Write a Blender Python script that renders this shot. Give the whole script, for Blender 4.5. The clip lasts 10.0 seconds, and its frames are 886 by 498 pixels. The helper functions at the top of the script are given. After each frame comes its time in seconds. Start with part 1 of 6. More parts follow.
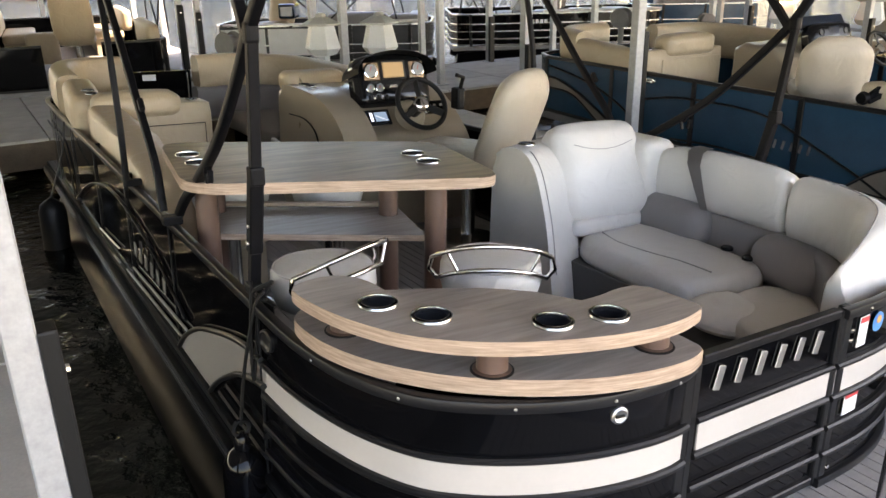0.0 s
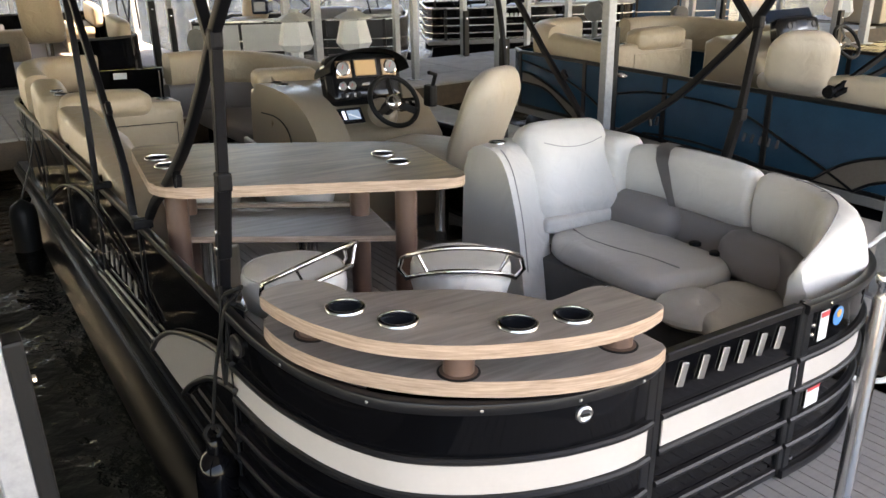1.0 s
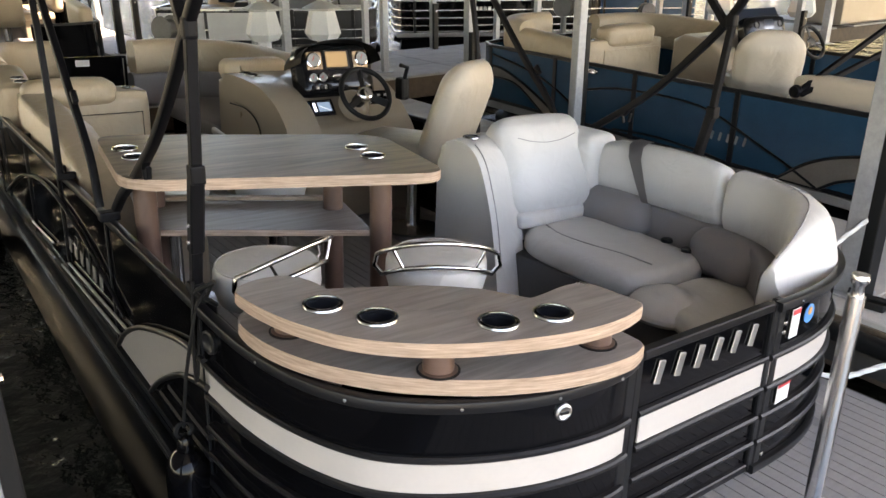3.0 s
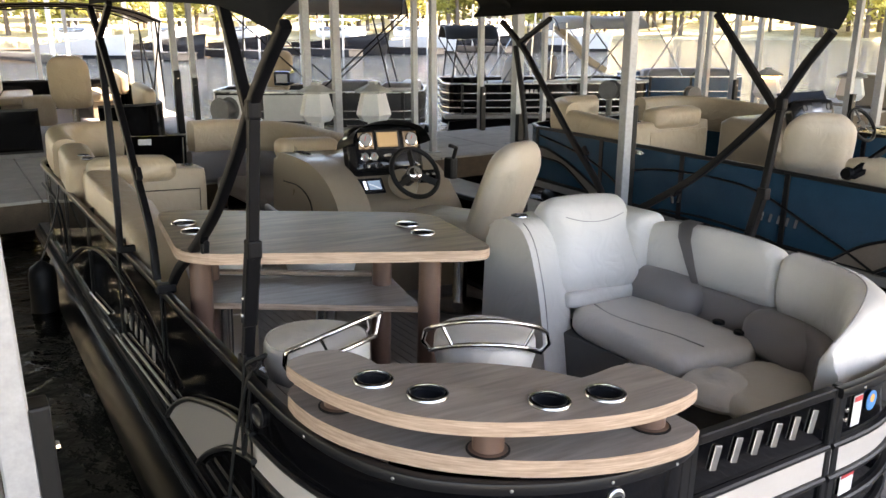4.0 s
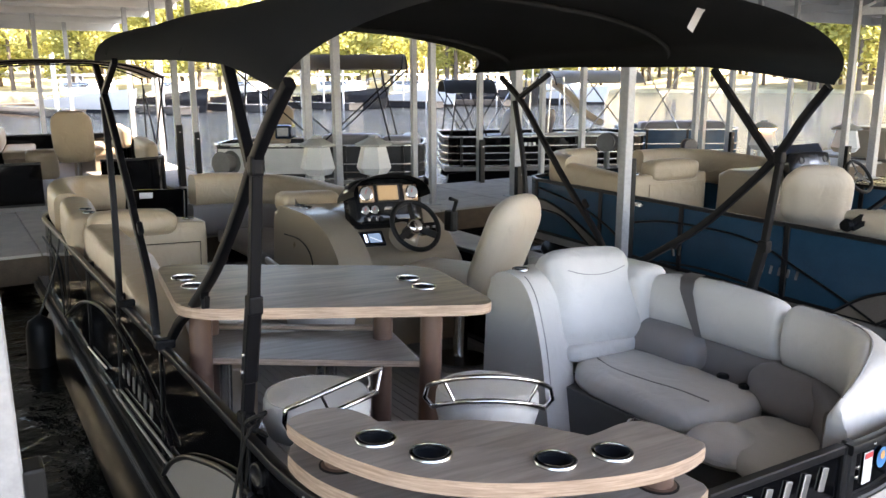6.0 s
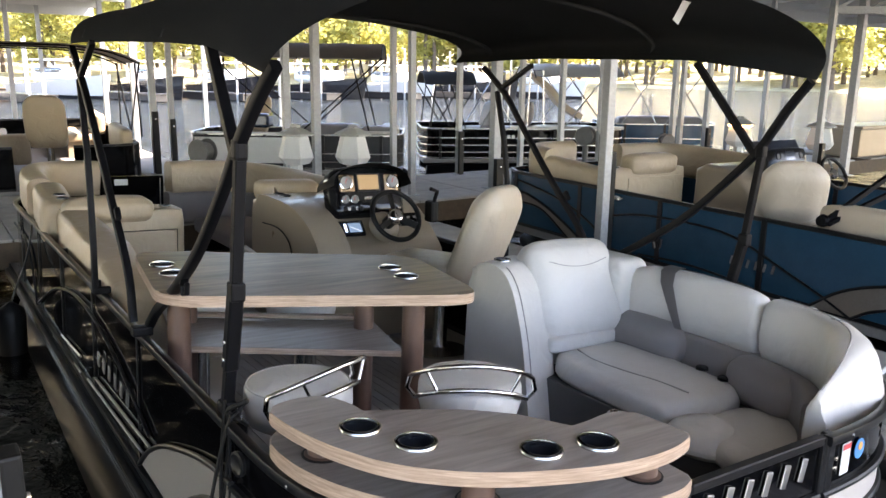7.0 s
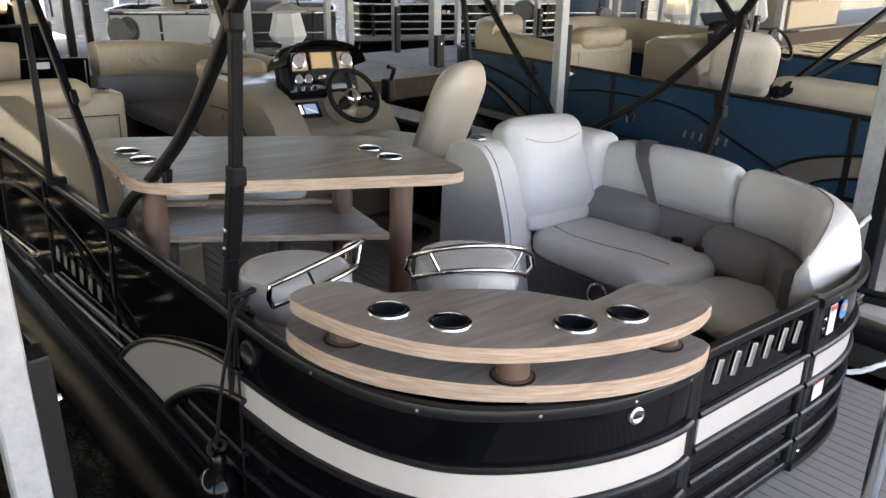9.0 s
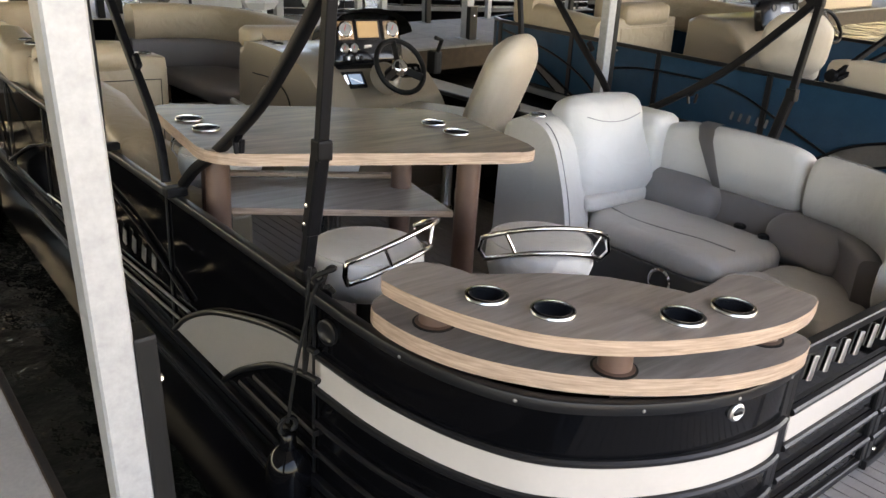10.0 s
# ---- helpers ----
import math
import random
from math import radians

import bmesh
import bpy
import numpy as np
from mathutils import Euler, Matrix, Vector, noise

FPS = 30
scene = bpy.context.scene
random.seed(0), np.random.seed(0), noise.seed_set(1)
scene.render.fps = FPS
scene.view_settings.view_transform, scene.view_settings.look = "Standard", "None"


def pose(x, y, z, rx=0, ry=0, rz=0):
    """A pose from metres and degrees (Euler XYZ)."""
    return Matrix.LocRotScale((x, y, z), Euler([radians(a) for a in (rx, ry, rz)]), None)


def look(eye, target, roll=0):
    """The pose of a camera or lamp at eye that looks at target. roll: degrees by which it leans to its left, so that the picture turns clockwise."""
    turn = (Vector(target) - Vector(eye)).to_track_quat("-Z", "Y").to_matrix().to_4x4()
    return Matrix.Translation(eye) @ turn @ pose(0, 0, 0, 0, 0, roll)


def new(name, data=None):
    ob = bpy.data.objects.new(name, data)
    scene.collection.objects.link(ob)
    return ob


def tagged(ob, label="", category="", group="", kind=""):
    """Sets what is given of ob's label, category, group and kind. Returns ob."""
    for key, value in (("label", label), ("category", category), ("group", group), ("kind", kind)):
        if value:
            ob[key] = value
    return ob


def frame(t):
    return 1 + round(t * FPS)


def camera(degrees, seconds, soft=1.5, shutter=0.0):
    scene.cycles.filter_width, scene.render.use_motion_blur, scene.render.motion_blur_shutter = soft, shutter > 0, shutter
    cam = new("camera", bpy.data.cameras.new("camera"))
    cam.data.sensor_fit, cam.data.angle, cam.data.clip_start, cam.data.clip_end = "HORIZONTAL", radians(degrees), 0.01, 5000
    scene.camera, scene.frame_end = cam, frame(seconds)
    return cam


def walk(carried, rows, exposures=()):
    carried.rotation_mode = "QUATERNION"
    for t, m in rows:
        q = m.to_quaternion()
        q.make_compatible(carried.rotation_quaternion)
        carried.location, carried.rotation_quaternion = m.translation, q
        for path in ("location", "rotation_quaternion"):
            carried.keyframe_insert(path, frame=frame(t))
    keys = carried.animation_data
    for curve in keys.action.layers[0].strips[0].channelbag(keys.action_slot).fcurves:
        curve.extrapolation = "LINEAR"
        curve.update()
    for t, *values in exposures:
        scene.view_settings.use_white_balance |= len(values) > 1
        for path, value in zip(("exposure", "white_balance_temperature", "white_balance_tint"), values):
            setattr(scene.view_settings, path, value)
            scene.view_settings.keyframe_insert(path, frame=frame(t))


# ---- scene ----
cam = camera(59.0, 10.0)
# the boat lists and trims a little against the level dock: BOAT turns its upright frame into the world
BOAT = Vector((-0.0462, -0.0189, 0.9988)).rotation_difference(Vector((0, 0, 1))).to_matrix().to_4x4()
PATH = [
    (0, (-0.217, 0.128, 1.751), (0.796, 1.735, 1.125), 0.7),
    (0.5, (-0.204, 0.114, 1.777), (0.817, 1.719, 1.156), 0.6),
    (1, (-0.193, 0.096, 1.788), (0.86, 1.67, 1.145), 0.4),
    (1.5, (-0.188, 0.098, 1.789), (0.915, 1.638, 1.148), 0.7),
    (2, (-0.208, 0.105, 1.78), (0.934, 1.623, 1.153), 1.6),
    (3.3, (-0.212, 0.144, 1.79), (0.899, 1.669, 1.127), 1.7),
    (3.5, (-0.227, 0.133, 1.786), (0.87, 1.687, 1.167), 1.6),
    (4, (-0.237, 0.139, 1.79), (0.821, 1.769, 1.319), 1.6),
    (4.5, (-0.231, 0.143, 1.804), (0.816, 1.812, 1.456), 1.2),
    (5, (-0.234, 0.143, 1.802), (0.824, 1.806, 1.459), 1.2),
    (6.5, (-0.242, 0.167, 1.796), (0.847, 1.808, 1.448), 1.8),
    (7, (-0.252, 0.186, 1.783), (0.869, 1.803, 1.422), 2.4),
    (7.5, (-0.275, 0.227, 1.787), (0.876, 1.821, 1.419), 2.8),
    (8, (-0.319, 0.271, 1.782), (0.861, 1.834, 1.38), 2.8),
    (8.5, (-0.388, 0.33, 1.766), (0.833, 1.838, 1.281), 2.6),
    (9, (-0.413, 0.393, 1.743), (0.82, 1.831, 1.101), 2.1),
    (9.5, (-0.467, 0.444, 1.74), (0.757, 1.849, 1.015), 2.5),
    (10, (-0.532, 0.598, 1.73), (0.669, 2.032, 1.022), 3.7),
]
walk(cam, [(t, BOAT @ look(eye, target, roll)) for t, eye, target, roll in PATH],
     [(0, 3.28, 8200, 19), (3.6, 3.22, 8100, 19), (4.5, 3.12, 7650, 19), (6.5, 3.19, 7300, 19), (9, 3.19, 7550, 19), (10, 3.27, 8200, 19)])

# ---- light ----
world = bpy.data.worlds.new("world")
scene.world = world
world.use_nodes = True
_wn = world.node_tree
_sky = _wn.nodes.new("ShaderNodeTexSky")
_sky.sky_type = "NISHITA"
_sky.sun_disc = False
SUN_AZ, SUN_EL = radians(118), radians(48)
_sky.sun_elevation, _sky.sun_rotation = SUN_EL, SUN_AZ
_bg = _wn.nodes["Background"]
_bg.inputs["Strength"].default_value = 0.13
_wn.links.new(_sky.outputs["Color"], _bg.inputs["Color"])
_sd = bpy.data.lights.new("sun", "SUN")
_sd.energy, _sd.angle, _sd.color = 5.0, radians(0.5), (1.0, 0.95, 0.86)
sun = new("sun", _sd)
sun.matrix_world = look((0, 0, 20), Vector((0, 0, 20)) - Vector((math.sin(SUN_AZ) * math.cos(SUN_EL), math.cos(SUN_AZ) * math.cos(SUN_EL), math.sin(SUN_EL))))


# ---- materials ----
def mat(name, color, rough=0.5, metal=0.0, var=0.12, scale=6.0, grain=60.0, bump=0.15, coat=0.0, spec=0.5, stretch=(1, 1, 1), island=0.0, dirt=None, crease=0.0):
    """A surface with stains at a coarse scale, grain at a fine one and a little relief."""
    m = bpy.data.materials.new(name)
    m.use_nodes = True
    nt = m.node_tree
    b = nt.nodes["Principled BSDF"]
    b.inputs["Roughness"].default_value = rough
    b.inputs["Metallic"].default_value = metal
    b.inputs["Coat Weight"].default_value = coat
    b.inputs["Coat Roughness"].default_value = 0.05
    b.inputs["Specular IOR Level"].default_value = spec
    tc = nt.nodes.new("ShaderNodeTexCoord")
    mp = nt.nodes.new("ShaderNodeMapping")
    mp.inputs["Scale"].default_value = stretch
    nt.links.new(tc.outputs["Object"], mp.inputs["Vector"])
    n1 = nt.nodes.new("ShaderNodeTexNoise")
    n1.inputs["Scale"].default_value, n1.inputs["Detail"].default_value = scale, 5.0
    n2 = nt.nodes.new("ShaderNodeTexNoise")
    n2.inputs["Scale"].default_value, n2.inputs["Detail"].default_value = grain, 3.0
    for n in (n1, n2):
        nt.links.new(mp.outputs["Vector"], n.inputs["Vector"])
    ramp = nt.nodes.new("ShaderNodeValToRGB")
    lo = [c * (1 - var) for c in color] if dirt is None else dirt
    hi = [min(1, c * (1 + var)) for c in color]
    ramp.color_ramp.elements[0].position, ramp.color_ramp.elements[1].position = 0.32, 0.68
    ramp.color_ramp.elements[0].color, ramp.color_ramp.elements[1].color = (*lo, 1), (*hi, 1)
    mix = nt.nodes.new("ShaderNodeMath")
    mix.operation = "MULTIPLY_ADD"
    mix.inputs[1].default_value = 0.35
    nt.links.new(n2.outputs["Fac"], mix.inputs[0])
    sc = nt.nodes.new("ShaderNodeMath")
    sc.operation = "MULTIPLY"
    sc.inputs[1].default_value = 0.65
    nt.links.new(n1.outputs["Fac"], sc.inputs[0])
    nt.links.new(sc.outputs[0], mix.inputs[2])
    nt.links.new(mix.outputs[0], ramp.inputs["Fac"])
    out = ramp.outputs["Color"]
    if island:
        oi = nt.nodes.new("ShaderNodeObjectInfo")
        hs = nt.nodes.new("ShaderNodeHueSaturation")
        mr = nt.nodes.new("ShaderNodeMapRange")
        mr.inputs["To Min"].default_value, mr.inputs["To Max"].default_value = 1 - island, 1 + island
        nt.links.new(oi.outputs["Random"], mr.inputs["Value"])
        nt.links.new(mr.outputs[0], hs.inputs["Value"])
        nt.links.new(out, hs.inputs["Color"])
        out = hs.outputs["Color"]
    nt.links.new(out, b.inputs["Base Color"])
    if bump:
        bp = nt.nodes.new("ShaderNodeBump")
        bp.inputs["Strength"].default_value, bp.inputs["Distance"].default_value = bump, 0.004
        nt.links.new(n2.outputs["Fac"], bp.inputs["Height"])
        nt.links.new(bp.outputs["Normal"], b.inputs["Normal"])
        if crease:
            n3 = nt.nodes.new("ShaderNodeTexNoise")
            n3.inputs["Scale"].default_value, n3.inputs["Detail"].default_value, n3.inputs["Distortion"].default_value = 7.0, 2.0, 1.2
            nt.links.new(tc.outputs["Object"], n3.inputs["Vector"])
            b3 = nt.nodes.new("ShaderNodeBump")
            b3.inputs["Strength"].default_value, b3.inputs["Distance"].default_value = crease, 0.03
            nt.links.new(n3.outputs["Fac"], b3.inputs["Height"])
            nt.links.new(b3.outputs["Normal"], bp.inputs["Normal"])
    rr = nt.nodes.new("ShaderNodeMapRange")
    rr.inputs["To Min"].default_value, rr.inputs["To Max"].default_value = max(0.02, rough * 0.8), min(1, rough * 1.2)
    nt.links.new(n1.outputs["Fac"], rr.inputs["Value"])
    nt.links.new(rr.outputs[0], b.inputs["Roughness"])
    return m


def emit(name, color, strength):
    m = bpy.data.materials.new(name)
    m.use_nodes = True
    b = m.node_tree.nodes["Principled BSDF"]
    b.inputs["Base Color"].default_value = (*color, 1)
    b.inputs["Emission Color"].default_value = (*color, 1)
    b.inputs["Emission Strength"].default_value = strength
    return m


BLACK = mat("black_gloss_panel", (0.003, 0.003, 0.0036), 0.07, var=0.25, bump=0.010, grain=120, spec=0.20)
RAIL = mat("black_anodised_rail", (0.009, 0.009, 0.010), 0.34, metal=0.0, bump=0.04, spec=0.3)
STRUT = mat("black_canopy_strut", (0.004, 0.004, 0.005), 0.5, bump=0.05, spec=0.14)
BEIGE = mat("beige_panel", (0.52, 0.475, 0.43), 0.4, var=0.04, bump=0.04)
VINYL = mat("light_grey_vinyl", (0.61, 0.585, 0.55), 0.42, var=0.05, scale=3.0, grain=260, bump=0.12, crease=0.35)
VINYL_CREAM = mat("cream_vinyl", (0.58, 0.49, 0.38), 0.42, var=0.05, scale=3.0, grain=260, bump=0.12, crease=0.35)
THREAD = mat("seam_thread", (0.29, 0.28, 0.27), 0.7, bump=0.0)
# tan seat vinyl, made yellower to carry the warm light on the far seats
VINYL_TAN = mat("warm_lit_tan_vinyl", (0.47, 0.365, 0.245), 0.45, var=0.06, scale=3.0, grain=260, bump=0.12, crease=0.4)
VINYL_DARK = mat("taupe_vinyl", (0.235, 0.215, 0.21), 0.45, var=0.05, grain=260, bump=0.12)
CHROME = mat("chrome", (0.82, 0.82, 0.82), 0.08, metal=1.0, var=0.03, bump=0.0)
STEEL = mat("satin_steel", (0.6, 0.6, 0.6), 0.25, metal=1.0, var=0.05, bump=0.02)
BADGE = mat("brushed_badge", (0.42, 0.42, 0.42), 0.42, metal=1.0, var=0.06, bump=0.03)
RUBBER = mat("black_rubber", (0.007, 0.007, 0.007), 0.5, bump=0.1, spec=0.25)
GALV = mat("galvanised_steel", (0.38, 0.385, 0.385), 0.5, metal=0.4, var=0.14, scale=28, grain=90, bump=0.08)
FABRIC = mat("black_canvas", (0.040, 0.041, 0.040), 0.85, var=0.15, scale=4, grain=400, bump=0.3, spec=0.15)
BROWN = mat("brown_post", (0.122, 0.07, 0.051), 0.4, var=0.08, bump=0.04)
CONSOLE = mat("taupe_gelcoat", (0.322, 0.258, 0.186), 0.3, var=0.05, bump=0.03, coat=0.2)
DASH = mat("black_dash", (0.008, 0.008, 0.009), 0.13, bump=0.03, spec=0.4)
DECK = mat("grey_vinyl_deck", (0.26, 0.245, 0.235), 0.6, var=0.12, scale=9, grain=90, bump=0.2, stretch=(1, 6, 1))
ALU = mat("black_pontoon_tube", (0.006, 0.006, 0.0075), 0.30, metal=0.0, var=0.2, scale=5, bump=0.03, spec=0.04)
BLUE = mat("blue_panel", (0.020, 0.068, 0.118), 0.2, var=0.1, bump=0.03, coat=0.12)
CONCRETE = mat("concrete", (0.43, 0.40, 0.36), 0.85, var=0.14, scale=5, grain=70, bump=0.35, island=0.08)
WOODEDGE = mat("weathered_timber", (0.12, 0.085, 0.055), 0.8, var=0.25, scale=10, grain=60, bump=0.4, stretch=(1, 8, 1))
# side boards of the finger docks, darker and greyer than their other timber
FASCIA = mat("dark_timber", (0.055, 0.048, 0.042), 0.8, var=0.25, scale=10, grain=60, bump=0.4, stretch=(1, 8, 1))
WHITE = mat("white_plastic", (0.74, 0.73, 0.70), 0.4, var=0.05, bump=0.04)
ROOF = mat("painted_roof_steel", (0.60, 0.60, 0.58), 0.5, var=0.08, scale=2, bump=0.05)
POLISHED = mat("polished_aluminium", (0.72, 0.73, 0.75), 0.24, metal=1.0, var=0.04, bump=0.02)
ROPE = mat("white_rope", (0.7, 0.69, 0.66), 0.8, var=0.15, grain=200, bump=0.5)
WELL = mat("cup_well", (0.012, 0.014, 0.018), 0.3, bump=0, spec=0.4)
RED = mat("red_label", (0.55, 0.05, 0.05), 0.5, bump=0)
SIGN_BLUE = mat("blue_label", (0.05, 0.22, 0.5), 0.5, bump=0)
SCREEN = mat("dark_screen", (0.01, 0.02, 0.04), 0.05, bump=0, coat=1.0)
SCREEN_LIT = emit("lit_amber_screen", (0.40, 0.26, 0.12), 0.06)
TAN_CANVAS = mat("brown_canvas", (0.27, 0.23, 0.19), 0.85, var=0.08, grain=300, bump=0.2)


def wood(name, light, dark, along=(1, 1, 1), rough=0.42, spec=0.32):
    """Wood-look laminate with long streaks."""
    m = bpy.data.materials.new(name)
    m.use_nodes = True
    nt = m.node_tree
    b = nt.nodes["Principled BSDF"]
    tc = nt.nodes.new("ShaderNodeTexCoord")
    mp = nt.nodes.new("ShaderNodeMapping")
    mp.inputs["Scale"].default_value = along
    nt.links.new(tc.outputs["Object"], mp.inputs["Vector"])
    warp = nt.nodes.new("ShaderNodeTexNoise")
    warp.inputs["Scale"].default_value, warp.inputs["Detail"].default_value = 1.3, 2
    nt.links.new(mp.outputs["Vector"], warp.inputs["Vector"])
    add = nt.nodes.new("ShaderNodeVectorMath")
    add.operation = "MULTIPLY_ADD"
    add.inputs[1].default_value = (0.5, 0.5, 0.5)
    nt.links.new(warp.outputs["Color"], add.inputs[0])
    nt.links.new(mp.outputs["Vector"], add.inputs[2])
    n = nt.nodes.new("ShaderNodeTexNoise")
    n.inputs["Scale"].default_value, n.inputs["Detail"].default_value, n.inputs["Roughness"].default_value = 3.0, 8, 0.65
    nt.links.new(add.outputs[0], n.inputs["Vector"])
    r = nt.nodes.new("ShaderNodeValToRGB")
    r.color_ramp.elements[0].position, r.color_ramp.elements[1].position = 0.33, 0.66
    r.color_ramp.elements[0].color, r.color_ramp.elements[1].color = (*dark, 1), (*light, 1)
    nt.links.new(n.outputs["Fac"], r.inputs["Fac"])
    nt.links.new(r.outputs["Color"], b.inputs["Base Color"])
    b.inputs["Roughness"].default_value = rough
    b.inputs["Coat Weight"].default_value = 0.04
    b.inputs["Specular IOR Level"].default_value = spec
    b.inputs["Coat Roughness"].default_value = 0.15
    return m


WOOD_TOP = wood("greige_wood_laminate", (0.33, 0.285, 0.255), (0.20, 0.17, 0.152), (1.2, 11, 11), 0.34)
# table top laminate: darker and browner than the bar tops, hardly any gloss
WOOD_TABLE = wood("dark_greige_laminate", (0.235, 0.175, 0.135), (0.11, 0.080, 0.062), (1.0, 8, 8), 0.30, 0.03)
WOOD_EDGE = wood("light_oak_edge", (0.57, 0.42, 0.31), (0.30, 0.205, 0.145), (3, 3, 60), 0.45)


# ---- building helpers ----
def part(name, bm, material, parent, label="", smooth=None):
    """Links a bmesh as one mesh object under a thing or a part."""
    me = bpy.data.meshes.new(name)
    bmesh.ops.recalc_face_normals(bm, faces=bm.faces)
    bm.to_mesh(me)
    bm.free()
    me.materials.append(material)
    if smooth is not None:
        me.polygons.foreach_set("use_smooth", [True] * len(me.polygons))
        me.set_sharp_from_angle(angle=radians(smooth))
    ob = new(name, me)
    ob.parent = parent
    if label:
        tagged(ob, label)
    return ob


AFLOAT = []   # things aboard our boat, turned by BOAT at the end


def thing(name, at=(0, 0, 0), label="", category="", group="", kind="", rz=0, aboard=True):
    e = new(name)
    e.empty_display_size = 0.1
    e.matrix_basis = pose(*at, 0, 0, rz)
    tagged(e, label, category, group, kind)
    if aboard:
        AFLOAT.append(e)
    return e


def B():
    return bmesh.new()


def box(bm, c, s, bevel=0.0, seg=2, m=None):
    r = bmesh.ops.create_cube(bm, size=1.0)
    vs = r["verts"]
    mm = Matrix.Translation(c) @ (m if m else Matrix()) @ Matrix.Diagonal((*s, 1))
    bmesh.ops.transform(bm, matrix=mm, verts=vs)
    if bevel:
        es = list({e for v in vs for e in v.link_edges})
        bmesh.ops.bevel(bm, geom=es, offset=bevel, segments=seg, affect="EDGES", profile=0.6)
    return bm


def prism(bm, pts, z0, z1, bevel=0.0, seg=2, top=None):
    """A vertical slab over the outline pts. top: a material slot of its own for the flat faces."""
    lo = [bm.verts.new((x, y, z0)) for x, y in pts]
    hi = [bm.verts.new((x, y, z1)) for x, y in pts]
    n = len(pts)
    fs = [bm.faces.new(lo[::-1]), bm.faces.new(hi)]
    if top is not None:
        fs[0].material_index = fs[1].material_index = top
    for i in range(n):
        bm.faces.new((lo[i], lo[(i + 1) % n], hi[(i + 1) % n], hi[i]))
    if bevel:
        es = [e for f in fs for e in f.edges]
        bmesh.ops.bevel(bm, geom=es, offset=bevel, segments=seg, affect="EDGES", profile=0.6)
    return bm


def sweep(bm, path, prof, closed=False, caps=True, ends=None):
    """Sweeps an outline prof of (u, v) along path: u to the path's right in plan, v up. ends: how many steps the ends round over."""
    path = [Vector(p) for p in path]
    n = len(path)
    rings = []
    for i, p in enumerate(path):
        a = path[(i - 1) % n] if closed or i else path[0]
        b = path[(i + 1) % n] if closed or i < n - 1 else path[-1]
        t = (b - a)
        flat = Vector((t.x, t.y, 0))
        if flat.length < 1e-6:
            flat = Vector((0, 1, 0))
        flat.normalize()
        side = Vector((flat.y, -flat.x, 0))
        t.normalize()
        up = side.cross(t)
        if up.z < 0:
            up = -up
        rings.append([bm.verts.new(p + side * u + up * v) for u, v in prof])
    k = len(prof)
    for i in range(n if closed else n - 1):
        r0, r1 = rings[i], rings[(i + 1) % n]
        for j in range(k):
            bm.faces.new((r0[j], r0[(j + 1) % k], r1[(j + 1) % k], r1[j]))
    if caps and not closed:
        bm.faces.new(rings[0][::-1])
        bm.faces.new(rings[-1])
    return bm


def tube(bm, path, r, n=8, closed=False):
    """A round bar along any path."""
    path = [Vector(p) for p in path]
    m = len(path)
    nrm = None
    rings = []
    for i, p in enumerate(path):
        a = path[(i - 1) % m] if closed or i else path[0]
        b = path[(i + 1) % m] if closed or i < m - 1 else path[-1]
        t = (b - a).normalized()
        if nrm is None:
            nrm = t.orthogonal().normalized()
        else:
            nrm = (nrm - t * nrm.dot(t)).normalized()
        q = t.cross(nrm)
        rad = r[i] if isinstance(r, (list, tuple)) else r
        rings.append([bm.verts.new(p + (nrm * math.cos(2 * math.pi * j / n) + q * math.sin(2 * math.pi * j / n)) * rad) for j in range(n)])
    for i in range(m if closed else m - 1):
        r0, r1 = rings[i], rings[(i + 1) % m]
        for j in range(n):
            bm.faces.new((r0[j], r0[(j + 1) % n], r1[(j + 1) % n], r1[j]))
    if not closed:
        bm.faces.new(rings[0][::-1])
        bm.faces.new(rings[-1])
    return bm


def flatbar(bm, a, b, w, d, bevel=0.003, twist=0.0):
    """A rectangular bar from a to b."""
    a, b = Vector(a), Vector(b)
    q = (b - a).to_track_quat("Z", "Y").to_matrix().to_4x4()
    return _bar(bm, a, b, q, w, d, bevel, twist)


def _bar(bm, a, b, q, w, d, bevel, twist):
    t = bmesh.new()
    box(t, (0, 0, 0), (w, d, (b - a).length), bevel, 1)
    t.transform(Matrix.Translation((a + b) / 2) @ q @ pose(0, 0, 0, 0, 0, twist))
    merge(bm, t)
    return bm


def merge(bm, other):
    me = bpy.data.meshes.new("tmp")
    other.to_mesh(me)
    other.free()
    bm.from_mesh(me)
    bpy.data.meshes.remove(me)
    return bm


def lathe(bm, prof, n=24, at=(0, 0, 0), m=None, cap=True):
    """Turns a profile of (radius, height) round z."""
    mm = Matrix.Translation(at) @ (m if m else Matrix())
    rings = []
    for r, z in prof:
        if r < 1e-5:
            rings.append([bm.verts.new(mm @ Vector((0, 0, z)))])
        else:
            rings.append([bm.verts.new(mm @ Vector((r * math.cos(2 * math.pi * j / n), r * math.sin(2 * math.pi * j / n), z))) for j in range(n)])
    for r0, r1 in zip(rings, rings[1:]):
        for j in range(n):
            a, b = r0[j % len(r0)], r0[(j + 1) % len(r0)]
            c, d = r1[(j + 1) % len(r1)], r1[j % len(r1)]
            f = [v for i, v in enumerate((a, b, c, d)) if v not in (a, b, c, d)[:i]]
            if len(f) > 2:
                bm.faces.new(f)
    for ring, flip in ((rings[0], True), (rings[-1], False)):
        if cap and len(ring) > 2:
            bm.faces.new(ring[::-1] if flip else ring)
    return bm


